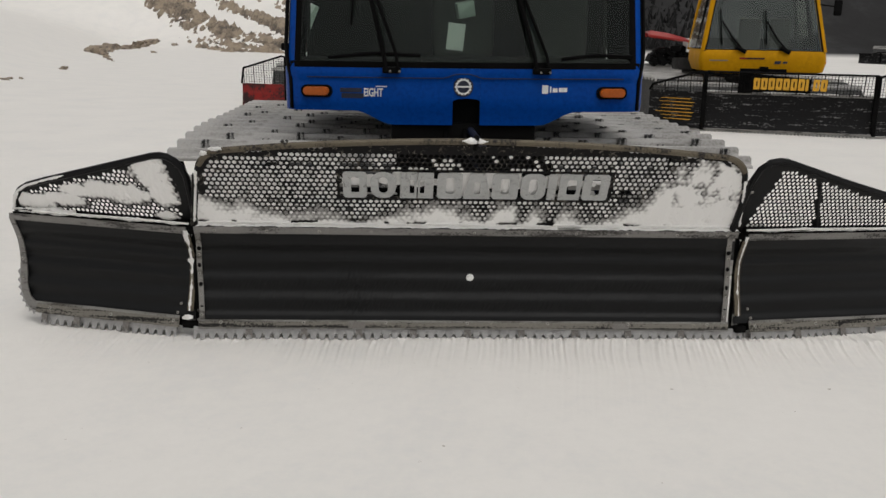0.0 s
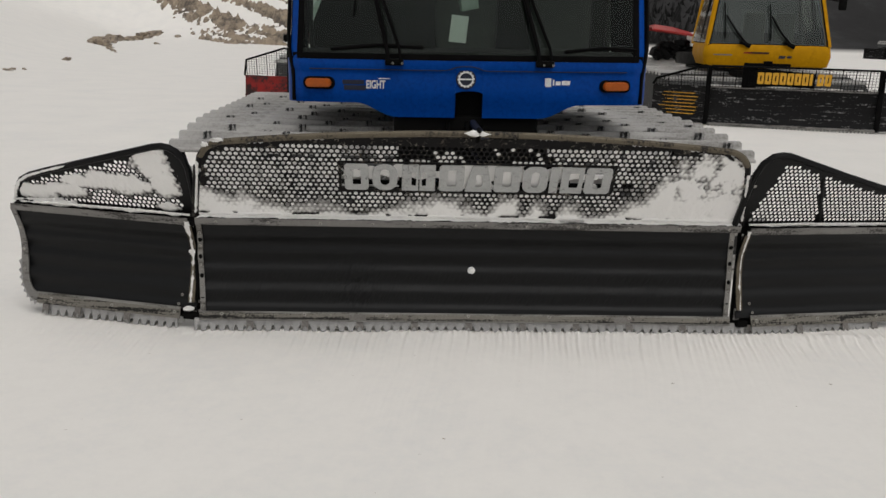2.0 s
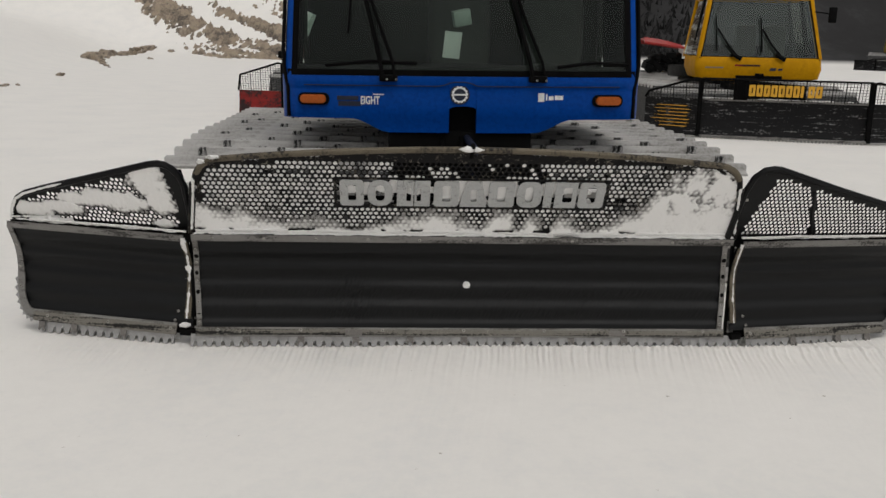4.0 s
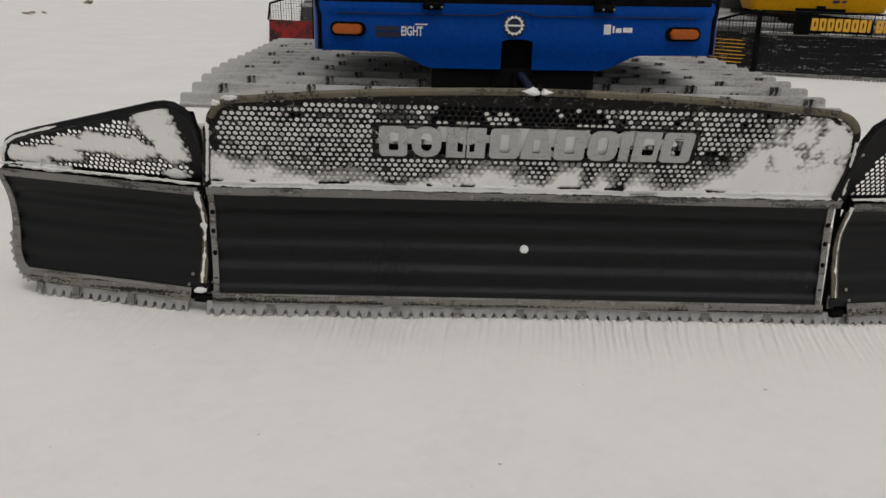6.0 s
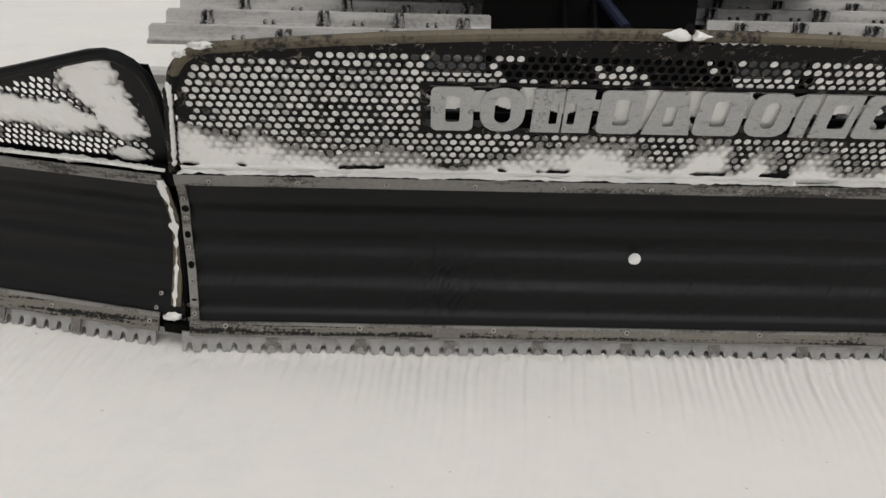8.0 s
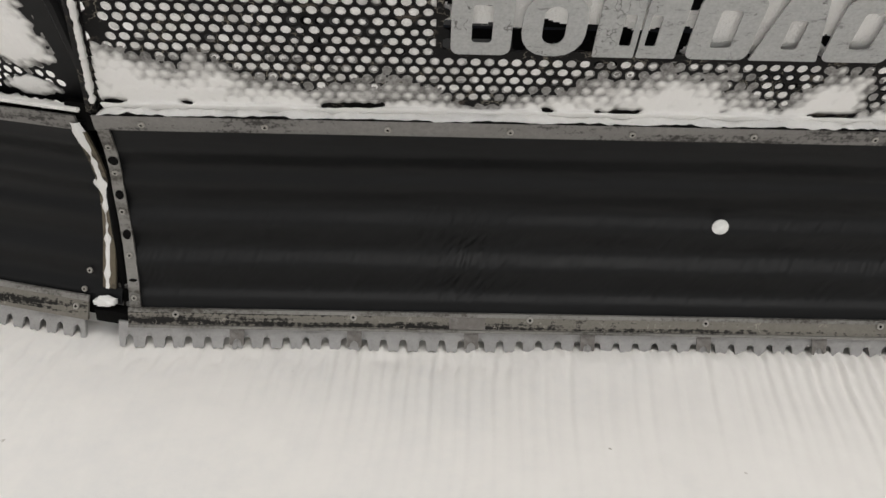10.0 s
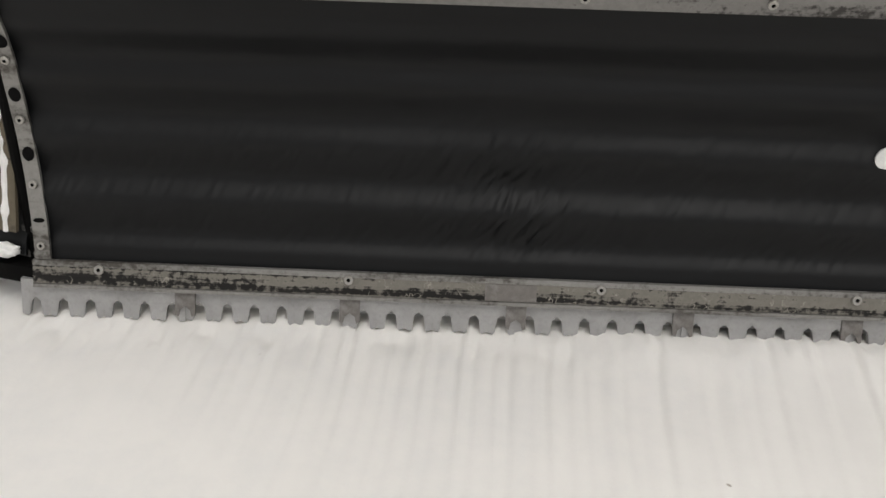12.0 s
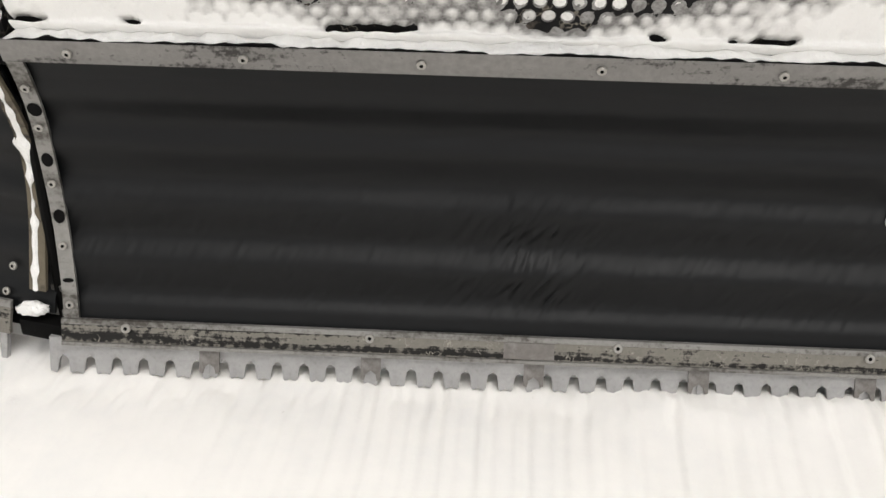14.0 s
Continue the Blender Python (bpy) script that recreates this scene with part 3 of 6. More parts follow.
same_mesh("white_plug", dot, moldboard, pose(0.010, ribs(0.412) - 0.001, 0.412), "round white plastic plug")
x = -1.631
i = 0
while x < H - 0.1:
    n = 6 if x + 6 * PITCH < H + 0.03 else 4
    same_mesh("tooth_plate", plate_mesh if n == 6 else plate_short, moldboard, pose(x, -0.014 + 0.004 * (i % 2), 0.113, 0, random.uniform(-0.15, 0.15), 0))
    x += n * PITCH
    if x < H - 0.1:
        same_mesh("splice", splice, moldboard, pose(x + 0.001, -0.0172, 0.111))
    i += 1


same_mesh("tooth_plate", tooth_plate_mesh("tooth_plate", 1, PITCH), moldboard, pose(x + 0.001, -0.012, 0.113))


# -- perforated screen over the centre --
def crown(x):
    a = abs(x)
    if a < 1.36:
        return 1.270 - 0.0372 * a * a
    k = min(1.0, (a - 1.36) / 0.17)
    return 1.201 - 0.15 * (1 - math.sqrt(max(0.0, 1 - k * k)))


def side_x(z):
    return 1.605 - 0.070 * (z - 0.74) / 0.36


def in_screen(u, z):
    return abs(u) < side_x(z) - 0.012 and 0.735 < z < crown(u) - 0.012


def in_sign(u, z, g=0.0):
    return -0.752 - g < u < 0.775 + g and 0.918 - g < z < 1.090 + g


screen_holes = hex_screen("perforated_screen", P_centre, lambda u, z: in_screen(u, z) and not in_sign(u, z, -0.012),
                          lambda u, z: abs(u) < side_x(z) - 0.05 and 0.775 < z < crown(u) - 0.045 - 0.03 * math.exp(-(u / 0.55) ** 2) and not in_sign(u, z, 0.012),
                          screen_y, -1.62, 1.62, 0.74, 1.30, MESHPAINT, moldboard, "scuffed black perforated steel screen")
bm = bmesh.new()
top_line = [(x, crown(x)) for x in np.concatenate([np.linspace(-1.515, -1.36, 8), np.linspace(-1.3, 1.3, 27), np.linspace(1.36, 1.515, 8)])]
sweep(bm, [Vector((x, screen_y(z) - 0.004, z)) for x, z in top_line], 0.017, 0.021, 8, (0, -0.8, 0.6))
part("screen_rim", bm, RIM, moldboard, "rusty brown steel rim")
for s in (-1, 1):
    bm = bmesh.new()
    line = [(s * side_x(z), z) for z in np.linspace(0.735, 1.05, 9)] + [(s * x, crown(x)) for x in np.linspace(1.5325, 1.50, 5)]
    sweep(bm, [Vector((x, screen_y(z) - 0.0035, z)) for x, z in line], 0.0165, 0.0205, 8, (0, -0.8, 0.6))
    part("rim_end", bm, MESHPAINT, moldboard, "scuffed black end of the rim")
for x in (-1.05, -0.35, 0.42, 1.1):
    bm = bmesh.new()
    box(bm, x - 0.02, x + 0.02, 0, 0.012, 0, 0.56, 0, Matrix.Translation((0, screen_y(0.74) + 0.03, 0.74)) @ Matrix.Rotation(math.atan(0.62), 4, "X"))
    part("back_stiffener", bm, FRAMEBLACK, moldboard)


# -- sign band: plain cut shapes in grey plate --
def rounded(u0, u1, z0, z1, r, k=5, lean=0.0):
    """Outline of a block with rounded corners, its top narrowed by lean on both sides."""
    out = []
    for cx, cz, a0 in ((u1 - r, z1 - r, 0), (u0 + r, z1 - r, 90), (u0 + r, z0 + r, 180), (u1 - r, z0 + r, 270)):
        for q in range(k):
            a = radians(a0 + 90 * q / (k - 1))
            x, z = cx + r * math.cos(a), cz + r * math.sin(a)
            out.append((x + (lean if cx < (u0 + u1) / 2 else -lean) * (z - z0) / (z1 - z0), z))
    return out


def slotted_plate(name, outline, slots, depth, place, material, parent, label):
    """A flat plate of the outline given, with slots cut through it; place(a, b, d) gives the point."""
    bm = bmesh.new()
    edges = []
    for loop in [outline] + slots:
        vs = [bm.verts.new((a, b, 0)) for a, b in loop]
        edges += [bm.edges.new((p, q)) for p, q in zip(vs, vs[1:] + vs[:1])]
    bmesh.ops.triangle_fill(bm, edges=edges, use_beauty=True, normal=(0, 0, 1))
    out = bmesh.ops.extrude_face_region(bm, geom=list(bm.faces))
    for g in out["geom"]:
        if isinstance(g, bmesh.types.BMVert):
            g.co.z = depth
    for v in bm.verts:
        v.co = place(*v.co)
    return part(name, bm, material, parent, label, smooth=False)


S0, S1 = 0.922, 1.084
SIGN = (  # ends, corner radius, lean, and the slot as (from, to, low, high) in shares of the plate
    (-0.735, -0.601, 0.020, 0.0, ((0.34, 0.68, 0.20, 0.80),)),
    (-0.580, -0.439, 0.060, 0.0, ((0.32, 0.68, 0.20, 0.80),)),
    (-0.415, -0.322, 0.004, 0.0, ((0.58, 0.86, 0.20, 0.70),)),
    (-0.316, -0.228, 0.004, 0.0, ((0.14, 0.42, 0.20, 0.70),)),
    (-0.207, -0.066, 0.020, 0.0, ((0.34, 0.68, 0.20, 0.80),)),
    (-0.059, 0.096, 0.004, 0.036, ((0.38, 0.62, 0.20, 0.66),)),
    (0.103, 0.251, 0.020, 0.0, ((0.32, 0.66, 0.22, 0.80),)),
    (0.265, 0.406, 0.045, 0.0, ((0.32, 0.66, 0.20, 0.80),)),
    (0.418, 0.466, 0.003, 0.0, ()),
    (0.482, 0.606, 0.003, 0.0, ((0.36, 0.80, 0.22, 0.78),)),
    (0.618, 0.765, 0.020, 0.0, ((0.32, 0.66, 0.22, 0.80),)),
)
for u0, u1, r, lean, slots in SIGN:
    w, h = u1 - u0, S1 - S0
    slotted_plate("sign_plate", rounded(u0, u1, S0, S1, r, 5, lean),
                  [rounded(u0 + a * w, u0 + b * w, S0 + c * h, S0 + d * h, min((b - a) * w, (d - c) * h) * (0.46 if r > 0.04 else 0.2), 5) for a, b, c, d in slots],
                  -0.006, lambda a, b, d: Vector((a, screen_y(b) - 0.006 + d, b)), LETTER, moldboard, "plain slotted shape cut in scratched grey plate")
bm = bmesh.new()
for z in (0.918, 1.086):
    rows = [[Vector((x, screen_y(z) - 0.004, z)) for x in (-0.765, 0.785)], [Vector((x, screen_y(z + 0.014) - 0.004, z + 0.014)) for x in (-0.765, 0.785)]]
    grid(bm, rows, (0, 0.008, 0))
for x in (-0.768, 0.772):
    rows = [[Vector((x, screen_y(z) - 0.005, z)) for z in (0.918, 1.1)], [Vector((x + 0.016, screen_y(z) - 0.005, z)) for z in (0.918, 1.1)]]
    grid(bm, rows, (0, 0.008, 0))
part("sign_frame", bm, MESHPAINT, moldboard, "dark frame round the sign")
bm = bmesh.new()
for z, x0, x1 in ((0.96, -0.9, 0.95), (1.05, -0.9, 0.95)):
    box(bm, x0, x1, screen_y(z) + 0.05, screen_y(z) + 0.075, z - 0.012, z + 0.012)
part("sign_rail", bm, FRAMEBLACK, moldboard, "dark rail behind the sign")

# lifting eye on the crown
bm = bmesh.new()
sweep(bm, [(-0.012, -0.345, 1.235), (-0.012, -0.40, 1.265), (-0.014, -0.43, 1.305)], 0.017, 0.013, 8, (1, 0, 0))
part("lifting_lug", bm, FRAMEBLACK, moldboard, "greasy black lug on the rim")


# -- wings --
def wing_out(z):
    """Outer end of the wing face at height z, rounded off below."""
    if z < 0.30:
        return 1.085 + 0.135 * math.sqrt(max(0.0, 1 - ((0.30 - z) / 0.20) ** 2))
    return 1.220 + 0.004 * (z - 0.30)


def wing_edge(n):
    """Points and outward normals down the wing's outer end and round its corner."""
    out = [(wing_out(z), z, 1.0, 0.0) for z in np.linspace(0.69, 0.32, n)]
    for a in np.linspace(0, 88, n):
        c, d = math.cos(radians(a)), math.sin(radians(a))
        out.append((1.085 + 0.135 * c, 0.30 - 0.185 * d, c, -d))
    return out


def bow(z, left=False):
    """How far the hinge strips lie off the straight: the one bows at half height."""
    return -0.020 if left else -0.032 + 0.006 * math.sin(math.pi * min(1.0, max(0.0, (z - 0.15) / 0.53)))


def wing_crown(u):
    pts = ((-0.12, 1.06), (-0.09, 1.14), (-0.03, 1.175), (0.03, 1.17), (0.52, 1.022), (0.88, 0.93), (1.02, 0.892), (1.09, 0.86), (1.14, 0.81), (1.18, 0.75))
    return float(np.interp(u, [p[0] for p in pts], [p[1] for p in pts]))


def wing(sx, ox, oy, ang, label, su, drop=0.0):
    ca, sa = math.cos(radians(ang)), math.sin(radians(ang))

    def P(u, yd, z):
        u = u * su if u > 0 else u
        return Vector((ox + sx * u * ca - sx * yd * sa, oy + u * sa + yd * ca, z - drop * u))

    turn = radians(ang) * sx
    def sy(z):
        return -0.55 * (z - 0.735)
    bm = bmesh.new()
    zs = np.linspace(0.10, 0.72, 20)
    grid(bm, [[P(u, board(z) + 0.024, z) for u in np.linspace(-0.055, wing_out(z) - 0.008, 8)] for z in zs], P(0, 0.03, 0) - P(0, 0, 0))
    body = part("blade_wing", bm, FRAMEBLACK, groomer, label)
    bm = bmesh.new()
    zs = np.linspace(0.15, 0.70, 50)
    grid(bm, [[P(u, ribs(z) + 0.002 * fbm(u * 2.5 + 9, z * 9), z) for u in np.linspace(-0.075, wing_out(z) - 0.02, 40)] for z in zs], P(0, 0.006, 0) - P(0, 0, 0))
    part("rubber_panel", bm, RUBBER, body, "black ribbed rubber facing")
    bm = bmesh.new()
    strip(bm, P, lambda z: np.linspace(0.02, min(1.09, wing_out(z) - 0.02), 20), (0.100, 0.104, 0.112, 0.12, 0.13, 0.137, 0.146, 0.152), board, 0.016)
    part("wear_band", bm, WEAR, body, "grimy dark wear band")
    bm = bmesh.new()
    strip(bm, P, lambda z: np.linspace(0.02, min(1.10, wing_out(z) - 0.02), 20), (0.153, 0.159, 0.167), board, 0.017)
    part("bottom_strip", bm, BAR, body, "grey steel flat bar")
    bm = bmesh.new()
    box(bm, 0.03, 0.86, 0.042, 0.06, 0.048, 0.12, 0)
    bmesh.ops.transform(bm, matrix=Matrix(((sx * ca, -sx * sa, 0, ox), (sa, ca, 0, oy), (0, 0, 1, 0), (0, 0, 0, 1))), verts=bm.verts)
    part("packed_snow", bm, CRUST, body, "snow packed behind the teeth")
    bm = bmesh.new()
    strip(bm, P, lambda z: np.linspace(-0.065, wing_out(z) - 0.012 * smooth01(z, 0.68, 0.717), 20), (0.676, 0.682, 0.688, 0.694, 0.70, 0.71, 0.719), board, 0.016)
    part("top_strip", bm, STEEL, body, "scuffed grey steel strip")
    bm = bmesh.new()
    rows = []
    for i, (u, z, a, b) in enumerate(wing_edge(16)):
        w = 0.034 + 0.016 * min(1, i / 14)
        rows.append([P(u - a * d * w, board(max(0.1, z - b * d * w)) - 0.017, z - b * d * w) for d in (1.0, 0.5, 0.0)])
    grid(bm, rows, P(0, 0.008, 0) - P(0, 0, 0))
    part("outer_strip", bm, STEEL, body, "grey steel end strip")
    bm = bmesh.new()
    strip(bm, P, lambda z: np.linspace(-0.058 + 0.012 * smooth01(z, 0.5, 0.2) + bow(z, sx < 0), -0.024 + 0.016 * smooth01(z, 0.5, 0.2) + bow(z, sx < 0), 3), np.linspace(0.20, 0.672, 24), board, 0.018)
    part("inner_strip", bm, RIM, body, "weathered steel hinge strip")
    bolt_row(bolt_big, "bolt", body, P, [(u, 0.135) for u in (0.06, 0.52, 0.98)], 0.017, turn)
    bolt_row(bolt_small, "screw", body, P, [(wing_out(z) - 0.02, z) for z in (0.3, 0.42, 0.56)], 0.018, turn)
    bolt_row(bolt_small, "screw", body, P, [(0.02, 0.235), (0.04, 0.18)], 0.006, turn)
    at = 0.035
    for k, n in enumerate((6, 6, 4)):
        u, v = at / su, (at + n * PITCH) / su
        m = Matrix.Translation(P(u if sx > 0 else v, -0.014 + 0.004 * (k % 2), 0.104)) @ Matrix.Rotation(turn, 4, "Z")
        same_mesh("tooth_plate", plate_mesh if n == 6 else plate_short, body, m)
        same_mesh("splice", splice, body, Matrix.Translation(P(v, -0.026, 0.102)) @ Matrix.Rotation(turn, 4, "Z"))
        at += n * PITCH
    # worn serrated edge climbing round the outer corner
    bm = bmesh.new()
    rows = []
    edge = wing_edge(22)[16:]
    for i, (u, z, a, b) in enumerate(edge):
        y = board(max(0.1, z)) - 0.006
        w = (0.034 if i % 3 == 1 else 0.02 if i % 3 == 2 else 0.014) * smooth01(i, -1, 5)
        rows.append([P(u - a * 0.012, y, z - b * 0.012), P(u + a * w, y - 0.004, z + b * w)])
    grid(bm, rows, P(0, 0.012, 0) - P(0, 0, 0))
    part("corner_teeth", bm, TOOTH, body, "worn serrated corner edge")
    lift = 0.014 if sx < 0 else 0.024
    near = [(-0.108, 0.735), (-0.128, 0.9), (-0.14, 1.03), (-0.125, 1.09), (-0.098, 1.128), (-0.06, 1.148), (-0.02, 1.153), (0.04, 1.145), (0.52, 1.030)] if sx < 0 else [(-0.148, 0.735), (-0.158, 0.9), (-0.162, 1.04), (-0.14, 1.125), (-0.095, 1.167), (-0.04, 1.176), (0.01, 1.172), (0.52, 1.040)]
    top_pts = near + [(0.88, 0.93 + lift), (1.02, 0.892 + lift), (1.09, 0.86 + lift), (1.15, 0.81 + 0.5 * lift), (1.19, 0.735)]
    peak = max(range(len(top_pts)), key=lambda k: top_pts[k][1])

    def rim_u(z):
        return float(np.interp(z, [p[1] for p in top_pts[:peak + 1]], [p[0] for p in top_pts[:peak + 1]]))

    def rim_z(u):
        return float(np.interp(u, [p[0] for p in top_pts[peak:]], [p[1] for p in top_pts[peak:]]))

    bm = bmesh.new()
    sweep(bm, [P(u, sy(z) - 0.004, z) for u, z in top_pts], 0.02, 0.018, 8, tuple(P(0, -0.85, 0) - P(0, 0, 0) + Vector((0, 0, 0.5))))
    part("screen_rim", bm, WINGPAINT, body, "black steel rim")
    def inside(u, z):
        return rim_u(z) - 0.004 < u < 1.175 and 0.735 < z < (rim_z(u) if u > top_pts[peak][0] else 9.0) + 0.004

    def holed(u, z):
        if sx > 0:
            return 0.762 < z < rim_z(max(u, -0.04)) - 0.040 and -0.062 + 0.075 * smooth01(z, 0.78, 1.1) < u < 1.13 and abs(u - 0.385 + 0.45 * (z - 0.9)) > 0.019
        return 0.762 < z < rim_z(max(u, -0.02)) - 0.036 and -0.03 + 0.06 * smooth01(z, 0.78, 1.1) < u < 1.13

    pitch, hole = (0.033, 0.0130) if sx < 0 else (0.0305, 0.0120)
    holes = hex_screen("perforated_screen", P, inside, holed, sy, -0.19, 1.2, 0.74, 1.2, WINGPAINT, body, "black perforated steel screen", pitch, hole, 0.86)
    if sx > 0:
        bm = bmesh.new()
        sweep(bm, [P(0.385 - 0.45 * (z - 0.9), sy(z) - 0.003, z) for z in np.linspace(0.745, 1.03, 6)], 0.011, 0.004, 6, tuple(P(0, -1, 0) - P(0, 0, 0)))
        part("screen_stiffener", bm, WINGPAINT, body, "black flat bar across the screen")
    bm = bmesh.new()
    sweep(bm, [P(-0.10, -0.085, 0.748), P(0.3, -0.085, 0.752), P(1.0, -0.08, 0.748)], 0.008 if sx < 0 else 0.012, 0.006, 8)
    part("wiper_rod", bm, ROD, body, "bright steel rod along the wing")
    # hinge: plates, pin and knuckles
    bm = bmesh.new()
    h0 = 0.0 if sx < 0 else 0.034
    box(bm, -0.10 + h0, -0.055, 0.05, 0.09, 0.10, 0.72, 0.006)
    box(bm, -0.11 + h0, -0.02, -0.03, 0.06, 0.67, 0.745, 0.008)
    box(bm, -0.105 + h0, 0.0, -0.02, 0.07, 0.095, 0.135, 0.006)
    sweep(bm, [(-0.075 + 0.75 * h0, 0.03 + 1.6 * h0, 0.10), (-0.075 + 0.75 * h0, 0.035 + 1.6 * h0, 0.74)], 0.013 if sx < 0 else 0.008, 0.013, 10, (1, 0, 0))
    bmesh.ops.transform(bm, matrix=Matrix(((sx * ca, -sx * sa, 0, ox), (sa, ca, 0, oy), (0, 0, 1, 0), (0, 0, 0, 1))), verts=bm.verts)
    part("hinge", bm, FRAMEBLACK, body, "greasy black hinge")
    bm = bmesh.new()
    for b in ((-0.112 + h0, -0.040, 0.018, 0.03, 0.132, 0.15), (-0.112 + h0, -0.098 + h0, 0.018, 0.03, 0.15, 0.205), (-0.054, -0.040, 0.018, 0.03, 0.15, 0.195), (-0.112 + h0, -0.06, 0.02, 0.03, 0.19, 0.205)):
        box(bm, *b, 0.003)
    bmesh.ops.transform(bm, matrix=Matrix(((sx * ca, -sx * sa, 0, ox), (sa, ca, 0, oy), (0, 0, 1, 0), (0, 0, 0, 1))), verts=bm.verts)
    part("hinge_foot", bm, STEEL, body, "pale steel hinge bracket")
    bm = bmesh.new()
    grid(bm, [[P(u, 0.03 - 0.55 * (z - 0.735), z) for u in (-0.13, -0.06)] for z in (0.93, 1.12)], P(0, 0.012, 0) - P(0, 0, 0))
    part("hinge_plate", bm, FRAMEBLACK, body, "black plate behind the screens' gap")
    # stay between the two screens
    bm = bmesh.new()
    sweep(bm, [P(-0.20, -0.135, 0.985), P(-0.12, -0.13, 0.985)], 0.012, 0.012, 8)
    part("stay", bm, BOLT, body, "short bright steel stay")
    return P, sy, holes, body


PL, syl, holes_l, wing_l = wing(-1, -1.70, 0.034, 14.0, "black blade wing, its screen half filled with snow", 0.885, -0.018)
PR, syr, holes_r, wing_r = wing(1, 1.70, -0.008, 12.0, "black blade wing with a clean perforated screen", 0.933, 0.02)


# -- snow caught on the blade --
def lattice(u, z, u0, z0, pitch, tz):
    """1 at a hole's middle, falling to 0 on the web between the holes."""
    dz = pitch * 0.866 * tz
    best = 9.0
    i = round((z - z0) / dz)
    for r in (i - 1, i, i + 1):
        off = u0 + (pitch / 2 if r % 2 else 0)
        j = round((u - off) / pitch)
        best = min(best, math.hypot(u - off - j * pitch, (z - z0 - r * dz) / tz))
    return 1 - best / (pitch * 0.56)


# how high the snow is heaped on the screen along its length
HEAP_U = (-1.58, -1.5, -1.4, -1.3, -1.2, -1.0, -0.85, -0.72, -0.66, -0.55, -0.45, -0.35, -0.22, -0.1, 0.0, 0.08, 0.16, 0.24, 0.30, 0.36, 0.42, 0.48, 0.53, 0.6, 0.66, 0.72, 0.78, 0.9, 1.0, 1.06, 1.15, 1.25, 1.4, 1.5, 1.56)
HEAP_Z = (0.22, 0.17, 0.12, 0.13, 0.09, 0.07, 0.055, 0.045, 0.015, 0.03, 0.06, 0.10, 0.14, 0.125, 0.06, 0.035, 0.13, 0.12, 0.015, 0.115, 0.07, 0.005, 0.105, 0.085, -0.01, 0.0, 0.05, 0.11, 0.15, 0.23, 0.36, 0.44, 0.50, 0.50, 0.45)


def pack_centre(u, z):
    if abs(u) > side_x(z) - 0.02 or z > crown(u) - 0.025 or in_sign(u, z, 0.006):
        return -0.05
    h = z - 0.745
    right, left = smooth01(u, 0.95, 1.2), 1 - smooth01(u, -1.3, -0.95)
    d = float(np.interp(u, HEAP_U, HEAP_Z)) - h + 0.045 * noise.noise((u * 8, z * 10, 2)) + 0.032 * noise.noise((u * 23, z * 25, 5)) + 0.018 * noise.noise((u * 60, z * 60, 6))
    d = min(d, 0.13 - 0.05 * right * smooth01(h, 0.05, 0.16) - 0.06 * left * smooth01(h, 0.04, 0.12))
    d += right * smooth01(h, 0.06, 0.22) * (0.13 * noise.noise((u * 8, z * 9, 31)) + 0.12 * noise.noise((u * 21, z * 23, 33)) + 0.06 * noise.noise((u * 55, z * 55, 35)) - 0.005)
    d -= 0.22 * smooth01(z, crown(u) - 0.09, crown(u) - 0.03) * (1 - 0.75 * right)
    t = min(0.13 * d, 0.012 + 0.008 * noise.noise((u * 14, z * 14, 4)))
    cell = lattice(u, z, -1.62, 0.74, 0.0315, 0.95)
    t += 0.0085 * (cell - 0.45) * (1 - smooth01(d, 0.02, 0.11 + 0.05 * left)) * smooth01(d, -0.06 - 0.05 * left, 0.0)
    t += 0.0014 * cell * smooth01(d, 0.05, 0.1)
    t += 0.020 * math.exp(-((z - 0.738) / 0.014) ** 2)
    t -= 0.030 * smooth01(noise.noise((u * 7, 4.4, 1)) - 0.12 + 0.45 * noise.noise((u * 25, z * 30, 2)), 0.05, 0.24) * math.exp(-((z - 0.756 - 0.006 * noise.noise((u * 11, 2, 2))) / 0.010) ** 2) * (1 - 0.8 * right)
    return t + (0.004 * noise.noise((u * 34, z * 36, 8)) + 0.0025 * noise.noise((u * 90, z * 90, 3))) * smooth01(t, 0, 0.004)


crust("stuck_snow", P_centre, lambda z: screen_y(z) - 0.002, -1.575, 1.575, 0.724, 1.20, 640, 104, pack_centre, "white crust of snow stuck to the blade screen")


HEAPS = ((0.09, 1.04, 0.13, 0.14), (0.05, 0.93, 0.11, 0.09), (0.30, 0.895, 0.17, 0.065), (0.48, 0.915, 0.17, 0.06), (0.66, 0.90, 0.13, 0.05), (0.80, 0.828, 0.20, 0.042), (1.0, 0.80, 0.18, 0.06), (1.08, 0.82, 0.09, 0.07), (0.07, 0.775, 0.09, 0.028))


